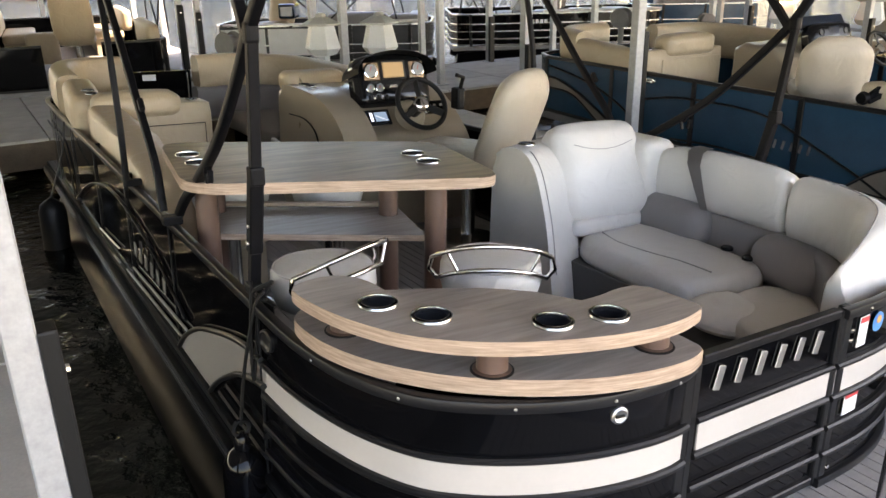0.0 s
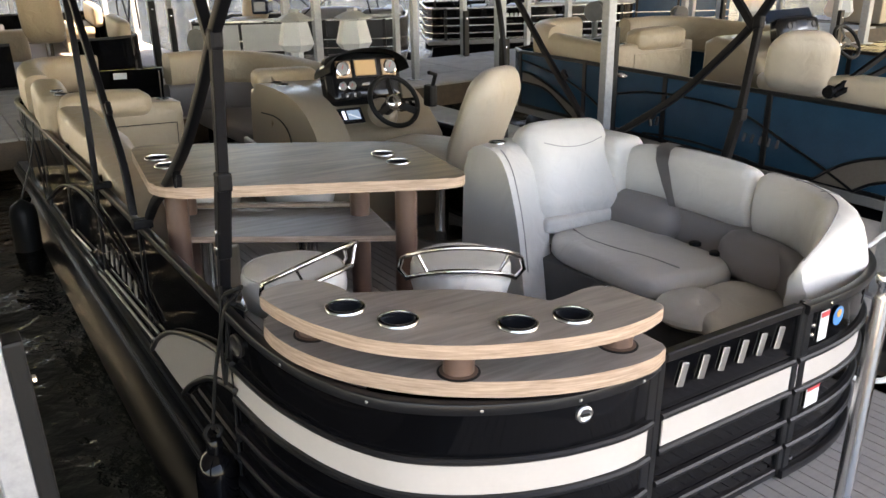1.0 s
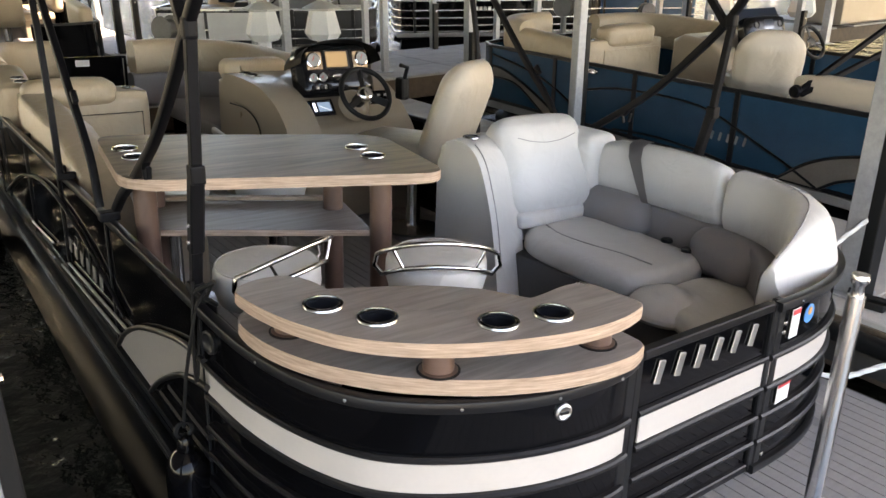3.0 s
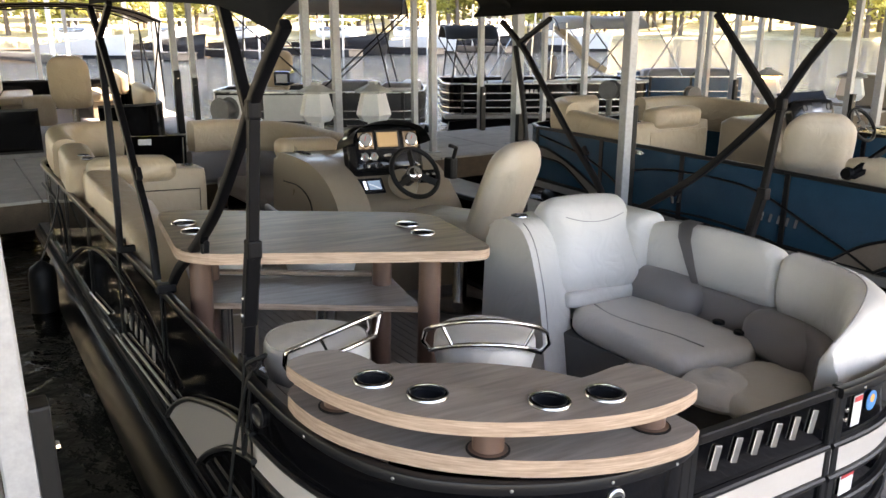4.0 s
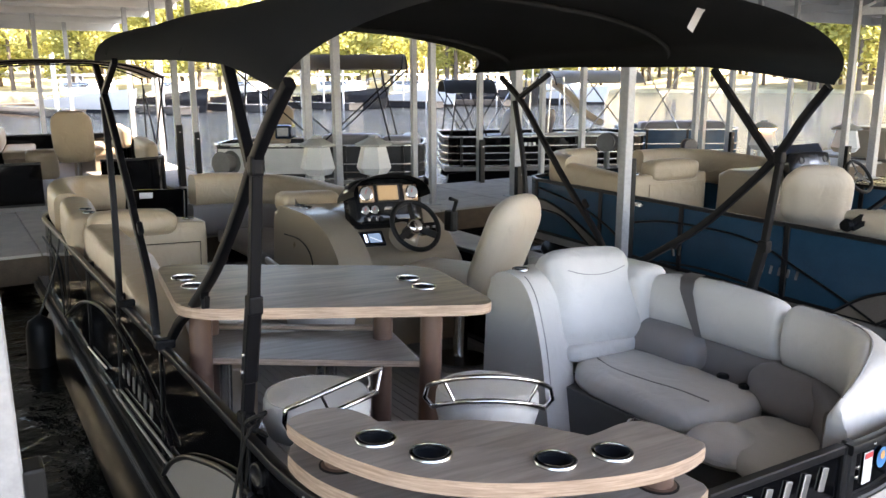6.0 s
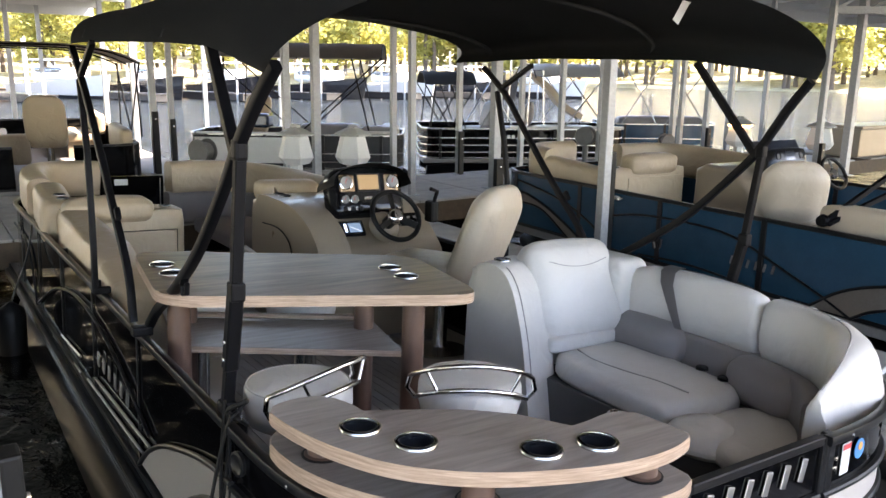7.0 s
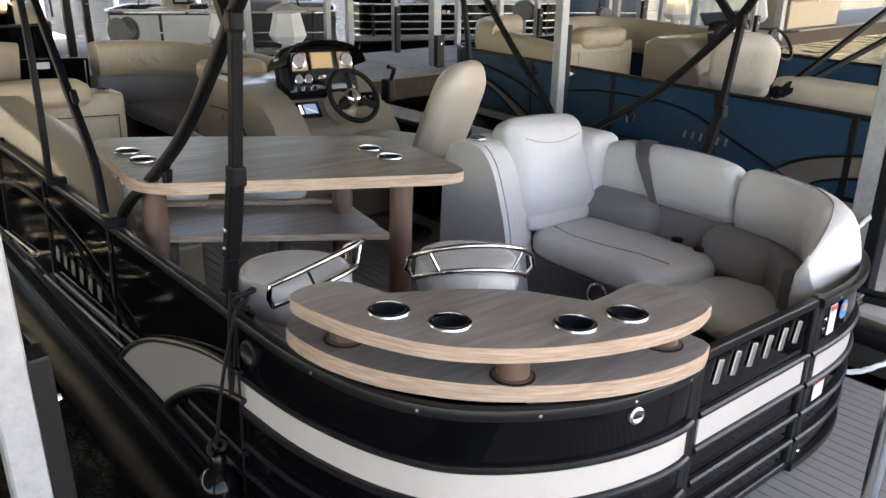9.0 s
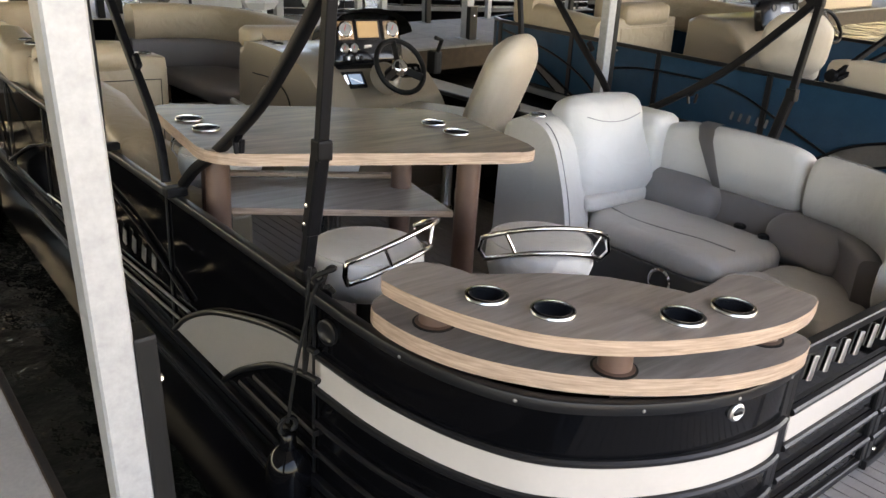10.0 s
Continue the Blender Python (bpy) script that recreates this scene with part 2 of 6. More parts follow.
def cushion(bm, s, r=0.05, puff=0.02, m=None, n=9, wrinkle=0.0):
    """A stuffed block of size s with rounded edges, its big faces bulged by puff."""
    t = bmesh.new()
    bmesh.ops.create_cube(t, size=2.0)
    bmesh.ops.subdivide_edges(t, edges=t.edges[:], cuts=n, use_grid_fill=True)
    h = [a / 2 for a in s]
    rr = [min(r, a * 0.98) for a in h]
    for v in t.verts:
        p = Vector(v.co)
        q = Vector([max(-(h[i] - rr[i]), min(h[i] - rr[i], p[i] * h[i] * 1.0)) for i in range(3)])
        d = Vector([p[i] * h[i] - q[i] for i in range(3)])
        on = [abs(p[i]) > 0.999 for i in range(3)]
        e = Vector([d[i] / rr[i] for i in range(3)])
        if e.length > 1e-6:
            k = max(abs(e[0]), abs(e[1]), abs(e[2])) / e.length
            d = Vector([e[i] * k * rr[i] for i in range(3)])
        co = q + d
        for i in range(3):
            if on[i]:
                j, l = (i + 1) % 3, (i + 2) % 3
                co[i] += math.copysign(puff * (1 - p[j] ** 2) * (1 - p[l] ** 2), p[i])
        if wrinkle:
            co += Vector((1, 1, 1)) * wrinkle * noise.noise(co * 9)
        v.co = co
    if m:
        t.transform(m)
    return merge(bm, t)


def rounded(w, h, r, n=4):
    """A rectangle outline w by h with round corners, centred."""
    out = []
    for cx, cy, a0 in ((w / 2 - r, h / 2 - r, 0), (-w / 2 + r, h / 2 - r, 90), (-w / 2 + r, -h / 2 + r, 180), (w / 2 - r, -h / 2 + r, 270)):
        for i in range(n + 1):
            a = radians(a0 + 90 * i / n)
            out.append((cx + r * math.cos(a), cy + r * math.sin(a)))
    return out


def smoothline(pts, k=6):
    """A Catmull-Rom line through pts."""
    P = [Vector(p) for p in pts]
    P = [P[0] * 2 - P[1]] + P + [P[-1] * 2 - P[-2]]
    out = []
    for i in range(1, len(P) - 2):
        a, b, c, d = P[i - 1:i + 3]
        for j in range(k):
            t = j / k
            out.append(0.5 * ((2 * b) + (c - a) * t + (2 * a - 5 * b + 4 * c - d) * t * t + (3 * b - a - 3 * c + d) * t ** 3))
    out.append(P[-2])
    return out


def arc(cx, cy, a, b, t0, t1, n=16, e=2.25):
    """Part of a squarish oval, degrees t0 to t1."""
    out = []
    for i in range(n + 1):
        t = radians(t0 + (t1 - t0) * i / n)
        c, s = math.cos(t), math.sin(t)
        out.append((cx + a * math.copysign(abs(c) ** (2 / e), c), cy + b * math.copysign(abs(s) ** (2 / e), s)))
    return out


# ---- our pontoon boat ----
DK = 0.10            # deck level
BOW = 8.6
X0, X1, YS = 0.53, 3.12, 1.43
boat = thing("pontoon_boat", (1.825, 3, 0), "black and beige pontoon boat with curved stern fence, moored", "boat")
boat.matrix_basis = Matrix()
PORT_ARC = [(p.x, p.y) for p in smoothline([Vector((x, y, 0)) for x, y in ((X0, 2.42), (0.543, 2.20), (0.570, 2.03), (0.620, 1.855), (0.70, 1.698), (0.81, 1.592), (0.95, 1.508), (1.10, 1.450), (1.25, 1.420), (1.36, 1.414), (1.425, 1.422))], 5)]
STB_ARC = [(x, y) for x, y in arc(2.15, 2.40, 0.97, 0.975, 270, 360, 24, 2.7)]
PORT_SIDE = [(1.25, BOW)] + [(x, y) for x, y in arc(1.25, BOW - 0.75, 0.72, 0.75, 90, 180, 10)][1:] + [(X0, BOW - 1.2 - 0.5 * i) for i in range(10)] + [(X0, 2.42)]
STB_SIDE = [(X1, 2.42)] + [(X1, 2.9 + 0.5 * i) for i in range(10)] + [(x, y) for x, y in arc(2.40, BOW - 0.75, 0.72, 0.75, 0, 90, 10)]


def at_z(pts, z):
    return [(x, y, z) for x, y in pts]


def fence(pts, flare=0.0):
    """Panel and rails of one stretch of fence; flare: how far its top leans out along the middle."""
    n = len(pts)
    part("fence_panel", sweep(B(), at_z(pts, 0.325), [(-0.016, -0.215), (-0.006, -0.215), (-0.006, 0.215), (-0.016, 0.215)]), BLACK, boat, smooth=40)
    lean = []
    for i, (x, y) in enumerate(pts):
        a, b = Vector(pts[max(0, i - 1)]), Vector(pts[min(n - 1, i + 1)])
        t = (b - a).normalized()
        k = flare * min(1, 3.0 * min(i, n - 1 - i) / n)
        lean.append((Vector((x, y)), Vector((t.y, -t.x)), k))
    bm = B()
    rings = []
    for p, o, k in lean:
        rings.append([bm.verts.new((p + o * u).to_3d() + Vector((0, 0, z))) for u, z in ((-0.016, 0.54), (-0.006, 0.54), (-0.006 + k, 0.77), (-0.016 + k, 0.77))])
    for a, b in zip(rings, rings[1:]):
        for j in range(4):
            bm.faces.new((a[j], a[(j + 1) % 4], b[(j + 1) % 4], b[j]))
    bm.faces.new(rings[0][::-1])
    bm.faces.new(rings[-1])
    part("upper_panel", bm, BLACK, boat, smooth=40)
    part("top_rail", sweep(B(), [(*(p + o * k), 0.768 - 0.014 * min(1, k / 0.02)) for p, o, k in lean], rounded(0.034, 0.034, 0.006, 2)), RAIL, boat, smooth=40)
    part("bottom_rail", sweep(B(), at_z(pts, 0.128), rounded(0.034, 0.034, 0.006, 2)), RAIL, boat, smooth=40)


def rib(pts, z, parent, w=0.016, h=0.022, name="rib"):
    return part(name, sweep(B(), at_z(pts, z), [(-0.006, -h / 2), (w * 0.6, -h / 2), (w, -h * 0.2), (w, h * 0.2), (w * 0.6, h / 2), (-0.006, h / 2)]), RAIL, parent, smooth=40)


for pts, flare in ((PORT_SIDE, 0), (PORT_ARC, 0.025), (STB_ARC, 0), (STB_SIDE, 0)):
    fence(pts, flare)
for pts in (PORT_ARC, STB_ARC):
    for z in (0.578, 0.458, 0.345, 0.24):
        rib(pts, z, boat)
    part("beige_band", sweep(B(), at_z(pts, 0.516), [(-0.006, -0.046), (-0.001, -0.046), (-0.001, 0.05), (-0.006, 0.05)]), BEIGE, boat, "cream painted band", smooth=40)


def post(x, y, z0=0.11, z1=0.785, s=0.04, name="fence_post"):
    return part(name, box(B(), (x, y, (z0 + z1) / 2), (s, s, z1 - z0), 0.005, 1), RAIL, boat)


for y in (2.44, 3.62, 4.6, 5.6, 6.6, 7.6):
    post(X0 + 0.032, y)
    post(X1 - 0.032, y)
    part("panel_seam", box(B(), (X0 - 0.0005, y, 0.44), (0.008, 0.014, 0.62), 0.002, 1), RAIL, boat)
post(1.425, YS + 0.012)
post(2.185, YS + 0.012)

# stern gate
gate = part("gate", box(B(), (1.80, YS + 0.012, 0.44), (0.68, 0.008, 0.64)), BLACK, boat, "black stern gate with cream band and chrome letter shapes")
for z in (0.578, 0.458, 0.345, 0.24):
    rib([(1.475, YS), (2.135, YS)], z, gate)
part("gate_frame", box(box(box(box(B(), (1.46, YS + 0.01, 0.45), (0.03, 0.03, 0.66), 0.004, 1), (2.15, YS + 0.01, 0.45), (0.03, 0.03, 0.66), 0.004, 1),
     (1.805, YS + 0.01, 0.77), (0.66, 0.034, 0.03), 0.004, 1), (1.805, YS + 0.01, 0.135), (0.66, 0.03, 0.03), 0.004, 1), RAIL, gate)
part("beige_band", box(B(), (1.815, YS + 0.004, 0.516), (0.64, 0.006, 0.096)), BEIGE, gate, "cream painted band")
for i in range(6):
    x = 1.562 + i * 0.095
    part("chrome_bar", box(B(), (x, YS + 0.002, 0.690), (0.030, 0.006, 0.078), 0.002, 1, pose(0, 0, 0, 0, 14, 0)), BADGE, gate, "chrome badge bar")

# arch panel on the port quarter
ARCH_UP = [(3.60, 0.16), (3.45, 0.275), (3.24, 0.385), (3.05, 0.455), (2.80, 0.53), (2.60, 0.575), (2.41, 0.592)]
ARCH_LO = [(2.40, 0.500), (2.52, 0.475), (2.69, 0.418), (2.90, 0.305), (3.02, 0.225), (3.10, 0.16)]
up = [(X0 - 0.001, y, z) for y, z in ARCH_UP]
lo = [(X0 - 0.001, y, z) for y, z in ARCH_LO]
UP, LO = smoothline(up, 5), smoothline(lo, 5)
bm = B()
a = [bm.verts.new(p) for p in UP]
b = [bm.verts.new(p) for p in LO[::-1]]
n = min(len(a), len(b))
ia = [round(i * (len(a) - 1) / (n - 1)) for i in range(n)]
ib = [round(i * (len(b) - 1) / (n - 1)) for i in range(n)]
for i in range(n - 1):
    f = [a[ia[i]], a[ia[i + 1]], b[ib[i + 1]], b[ib[i]]]
    bm.faces.new(f)
for v in [v for v in bm.verts if not v.link_faces]:
    bm.verts.remove(v)
bmesh.ops.solidify(bm, geom=bm.faces[:], thickness=0.004)
part("beige_arch", bm, BEIGE, boat, "cream arch panel")
part("arch_trim", tube(B(), [p + Vector((-0.008, 0, 0)) for p in UP], 0.011, 8), RAIL, boat, smooth=60)
part("arch_trim", tube(B(), [p + Vector((-0.008, 0, 0)) for p in LO], 0.011, 8), RAIL, boat, smooth=60)
for z, y in ((0.30, 2.84), (0.22, 2.96)):
    part("rib", sweep(B(), [(X0, y, z), (X0, 2.42, z)], [(-0.006, -0.011), (0.012, -0.011), (0.016, 0), (0.012, 0.011), (-0.006, 0.011)]), RAIL, boat)

# deck planks lie in a slab
slab_base = part("deck_base", prism(B(), [(X0 - 0.01, 0.78), (X1 + 0.01, 0.78), (X1 + 0.01, BOW + 0.1), (X0 - 0.01, BOW + 0.1)], -0.02, DK - 0.006), RUBBER, boat)
part("rub_rail", sweep(B(), [(X0 - 0.03, BOW, 0.045), (X0 - 0.03, 2.2, 0.045)], rounded(0.04, 0.06, 0.008, 2)), RAIL, boat, smooth=40)
part("rub_rail", sweep(B(), [(X1 + 0.012, 0.8, 0.05), (X1 + 0.012, BOW, 0.05)], rounded(0.03, 0.075, 0.008, 2)), STEEL, boat, smooth=40)
part("rub_strip", sweep(B(), [(X0 - 0.052, BOW, 0.055), (X0 - 0.052, 2.2, 0.055)], rounded(0.008, 0.012, 0.003, 1)), RAIL, boat, "thin black rub strip", smooth=40)
part("rub_strip", sweep(B(), [(X0 - 0.052, BOW, 0.032), (X0 - 0.052, 2.2, 0.032)], rounded(0.008, 0.008, 0.003, 1)), RAIL, boat, "thin black rub strip", smooth=40)
for x in (0.74, 1.825, 2.91):
    tb = tube(B(), [(x, 0.95, -0.34), (x, 1.0, -0.34), (x, BOW - 0.9, -0.34), (x, BOW - 0.3, -0.26), (x, BOW + 0.2, -0.12)], [0.28, 0.335, 0.335, 0.2, 0.05], 40)
    part("pontoon", tb, ALU, boat, smooth=40)


# ---- bar at the stern ----
def bore(ob, holes, r):
    """Cuts round holes through a top at the plan places given."""
    bm = B()
    for x, y in holes:
        bmesh.ops.create_cone(bm, cap_ends=True, segments=32, radius1=r, radius2=r, depth=0.4, matrix=Matrix.Translation((x, y, ob.data.vertices[0].co.z)))
    me = bpy.data.meshes.new("cutter")
    bm.to_mesh(me)
    bm.free()
    cutter = new("cutter", me)
    md = ob.modifiers.new("holes", "BOOLEAN")
    md.operation, md.object, md.solver = "DIFFERENCE", cutter, "EXACT"
    bpy.context.view_layer.update()
    done = bpy.data.meshes.new_from_object(ob.evaluated_get(bpy.context.evaluated_depsgraph_get()))
    ob.modifiers.clear()
    ob.data = done
    bpy.data.objects.remove(cutter)
    bpy.data.meshes.remove(me)


# chrome with the dark reflections on the cup rims put into its colour
RIM = mat("dimmed_chrome", (0.52, 0.52, 0.52), 0.16, metal=1.0, var=0.08, bump=0.0)


def cup_holder(parent, x, y, z, r=0.056, deep=True):
    e = part("cup_holder", lathe(B(), [(r * 0.985, -0.002), (r * 1.0, 0.0), (r * 1.0, 0.0025), (r * 0.985, 0.0035), (r * 0.985, 0.006), (r * 0.97, 0.007), (r * 0.95, 0.007)], 40, (x, y, z), cap=False), RIM, parent, "chrome rim", smooth=50)
    part("flange", lathe(B(), [(r * 0.955, 0.005), (r * 0.955, 0.0072), (r * 0.92, 0.0092), (r * 0.82, 0.0090), (r * 0.81, 0.006)], 40, (x, y, z), cap=False), DASH, e, "black ring", smooth=50)
    part("lip", lathe(B(), [(r * 0.82, 0.005), (r * 0.815, 0.0088), (r * 0.80, 0.0094), (r * 0.79, 0.007), (r * 0.78, -0.004)], 40, (x, y, z), cap=False), RIM, e, smooth=50)
    bottom = -0.055 if deep else 0.002
    part("well", lathe(B(), [(r * 0.783, 0.004), (r * 0.775, bottom + 0.008), (r * 0.72, bottom), (0, bottom)], 32, (x, y, z), cap=False), WELL, e, smooth=50)
    return e


def slab_with_edge(name, pts, z0, z1, parent, label, face=None):
    """A tabletop: laminate face and a banded edge."""
    bm = prism(B(), pts, z0, z1, 0.007, 2)
    ob = part(name, bm, face or WOOD_TOP, parent, label)
    ob.data.materials.append(WOOD_EDGE)
    for p in ob.data.polygons:
        if abs(p.normal.z) < 0.75:
            p.material_index = 1
    return ob


bar = thing("bar_table", (1.0, 1.8, 0.79), "two-tier curved bar with wood laminate tops and chrome cup holders", "bar table")
bar.matrix_basis = Matrix()
def through_plan(pts, k=5):
    return [(p.x, p.y) for p in smoothline([Vector((x, y, 0)) for x, y in pts], k)]


LOW_OUT = through_plan([(0.548, 2.16), (0.547, 2.07), (0.563, 1.96), (0.61, 1.83), (0.69, 1.705), (0.79, 1.597), (0.94, 1.490), (1.09, 1.420), (1.24, 1.384), (1.36, 1.380), (1.44, 1.405)])
LOW_IN = through_plan([(1.455, 1.43), (1.45, 1.62), (1.43, 1.76), (1.385, 1.855), (1.25, 2.05), (0.985, 2.20), (0.80, 2.27), (0.62, 2.24), (0.56, 2.19)], 3)
slab_with_edge("lower_top", LOW_OUT + LOW_IN, 0.777, 0.823, bar, "lower laminate shelf with pale edge")
UP_OUT = through_plan([(0.512, 2.075), (0.515, 2.00), (0.532, 1.90), (0.565, 1.79), (0.63, 1.66), (0.72, 1.562), (0.83, 1.485), (0.95, 1.43), (1.08, 1.388), (1.20, 1.368), (1.31, 1.372), (1.40, 1.395)])
UP_IN = through_plan([(1.418, 1.412), (1.41, 1.50), (1.40, 1.575), (1.375, 1.608), (1.31, 1.618), (1.19, 1.602), (1.02, 1.614), (0.88, 1.69), (0.785, 1.788), (0.74, 1.89), (0.727, 2.02), (0.68, 2.118), (0.60, 2.125), (0.53, 2.105)], 4)
BAR_CUPS = ((0.670, 1.857), (0.748, 1.710), (0.994, 1.522), (1.152, 1.486))
upper = slab_with_edge("upper_top", UP_OUT + UP_IN, 0.918, 0.956, bar, "upper crescent top with pale edge")
bore(upper, BAR_CUPS, 0.0455)
for x, y in ((0.645, 2.02), (0.865, 1.60), (1.335, 1.49)):
    riser = part("riser", lathe(B(), [(0.052, 0), (0.052, 0.006), (0.042, 0.008), (0.042, 0.095)], 24, (x, y, 0.823)), BROWN, bar, "brown tube riser", smooth=40)
    # black ring drawn for the dark of the open hole round the riser
    part("hole_ring", lathe(B(), [(0.052, 0.001), (0.058, 0.001), (0.058, 0.004), (0.052, 0.005)], 24, (x, y, 0.823), cap=False), RUBBER, riser, smooth=40)
for x, y in BAR_CUPS:
    cup_holder(bar, x, y, 0.957)
part("support", box(B(), (1.0, 1.95, 0.44), (0.3, 0.3, 0.69), 0.01), BLACK, bar)


# ---- table with raised top ----
table = thing("table", (1.2, 3.3, DK), "tall table with wood laminate top on brown round legs", "table")
table.matrix_basis = Matrix()


def round_corners(pts, r, n=5):
    out = []
    m = len(pts)
    for i in range(m):
        p, a, b = Vector(pts[i]), Vector(pts[i - 1]), Vector(pts[(i + 1) % m])
        u, v = (a - p).normalized(), (b - p).normalized()
        for k in range(n + 1):
            t = k / n
            q = (p + u * r) * (1 - t) ** 2 + p * 2 * t * (1 - t) + (p + v * r) * t ** 2
            out.append((q.x, q.y))
    return out


TABLE_CUPS = ((0.652, 3.648), (0.645, 3.462), (1.545, 3.195), (1.518, 3.010))
ttop = slab_with_edge("top", round_corners([(0.49, 3.10), (1.64, 2.60), (1.80, 3.42), (0.615, 4.03)], 0.15, 7), 0.998, 1.042, table, "greige laminate top with pale edge", WOOD_TABLE)
bore(ttop, TABLE_CUPS, 0.0445)
for x, y in ((0.64, 3.36), (1.46, 2.85), (1.50, 3.35), (0.80, 3.80)):
    part("leg", lathe(B(), [(0.065, DK), (0.065, DK + 0.01), (0.047, DK + 0.015), (0.047, 0.998)], 24, (x, y, 0)), BROWN, table, smooth=40)
slab_with_edge("shelf", [(0.695, 3.43), (1.485, 2.955), (1.60, 3.44), (0.82, 3.88)], 0.697, 0.727, table, "lower laminate shelf")
part("shelf_lip", flatbar(B(), (0.80, 3.872, 0.747), (1.59, 3.432, 0.747), 0.04, 0.018), WOOD_EDGE, table)
for x, y in TABLE_CUPS:
    cup_holder(table, x, y, 1.043, 0.055)
for x, y in ((0.86, 3.82), (1.46, 3.858)):
    bs = thing("bench_leg", (x, y, DK), "blue-grey steel leg tube standing under the shelf", "leg")
    part("tube", lathe(B(), [(0.06, 0), (0.06, 0.01), (0.035, 0.02), (0.035, 0.585)], 20), STEEL, bs, smooth=40)


# ---- stools ----
def stool(x, y, rz, label, group="stools at the bar"):
    s = thing("bar_stool", (x, y, DK), label, "stool", group, rz=rz)
    part("seat", lathe(B(), [(0.0, 0.54), (0.14, 0.54), (0.178, 0.56), (0.194, 0.62), (0.192, 0.675), (0.178, 0.697), (0.150, 0.706), (0.08, 0.711), (0, 0.713)], 36), VINYL, s, smooth=70)
    part("piping", tube(B(), [(0.183 * math.cos(i * math.pi / 18), 0.183 * math.sin(i * math.pi / 18), 0.694) for i in range(36)], 0.0035, 6, True), VINYL, s, smooth=60)
    part("pedestal", lathe(B(), [(0.2, 0), (0.2, 0.012), (0.05, 0.03), (0.035, 0.05), (0.035, 0.585)], 24), STEEL, s, smooth=40)
    R1, R2 = 0.232, 0.212
    top = [(R1 * math.sin(radians(a)), -R1 * math.cos(radians(a)), 0.715 + 0.10 * math.cos(radians(a * 1.2))) for a in range(-75, 76, 5)]
    part("back_rail", tube(B(), top, 0.0095, 8), CHROME, s, smooth=60)
    part("lower_rail", tube(B(), [(R2 * math.sin(radians(a)), -R2 * math.cos(radians(a)), 0.635 + 0.085 * math.cos(radians(a * 1.2))) for a in range(-75, 76, 5)], 0.0095, 8), CHROME, s, smooth=60)
    for a in (-75, 75):
        p = Vector((math.sin(radians(a)), -math.cos(radians(a)), 0))
        part("rail_post", tube(B(), [p * R2 + Vector((0, 0, 0.635)), p * (R1 + 0.010) + Vector((0, 0, 0.675)), p * R1 + Vector((0, 0, 0.715))], 0.0095, 8), CHROME, s, smooth=60)
    for a in (-46, 46):
        p = Vector((math.sin(radians(a)), -math.cos(radians(a)), 0))
        q = Vector((math.sin(radians(a * 0.8)), -math.cos(radians(a * 0.8)), 0))
        part("rail_post", tube(B(), [q * R2 + Vector((0, 0, 0.695)), p * R1 + Vector((0, 0, 0.772))], 0.006, 8), CHROME, s, smooth=60)
    return s


stool(0.855, 2.65, 25, "round light grey bar stool with chrome back rail, turned aside")
stool(1.43, 2.40, -32, "round light grey bar stool with chrome back rail behind bar")
stool(0.95, 4.05, 150, "round tan bar stool with chrome rail behind table", "stools behind the table")
stool(1.45, 3.95, 190, "round tan bar stool with chrome rail behind table", "stools behind the table")


# ---- starboard lounge ----
lounge = thing("corner_lounge", (2.7, 2.4, DK), "light grey vinyl corner lounge with taupe lower back", "sofa")
lounge.matrix_basis = Matrix()


def yz_prism(bm, prof, x0, x1, bevel, seg=3):
    v0 = [bm.verts.new((x0, y, z)) for y, z in prof]
    v1 = [bm.verts.new((x1, y, z)) for y, z in prof]
    fs = [bm.faces.new(v0), bm.faces.new(v1[::-1])]
    for i in range(len(prof)):
        j = (i + 1) % len(prof)
        bm.faces.new((v0[j], v0[i], v1[i], v1[j]))
    bmesh.ops.bevel(bm, geom=[e for f in fs for e in f.edges], offset=bevel, segments=seg, affect="EDGES", profile=0.55)
    return bm


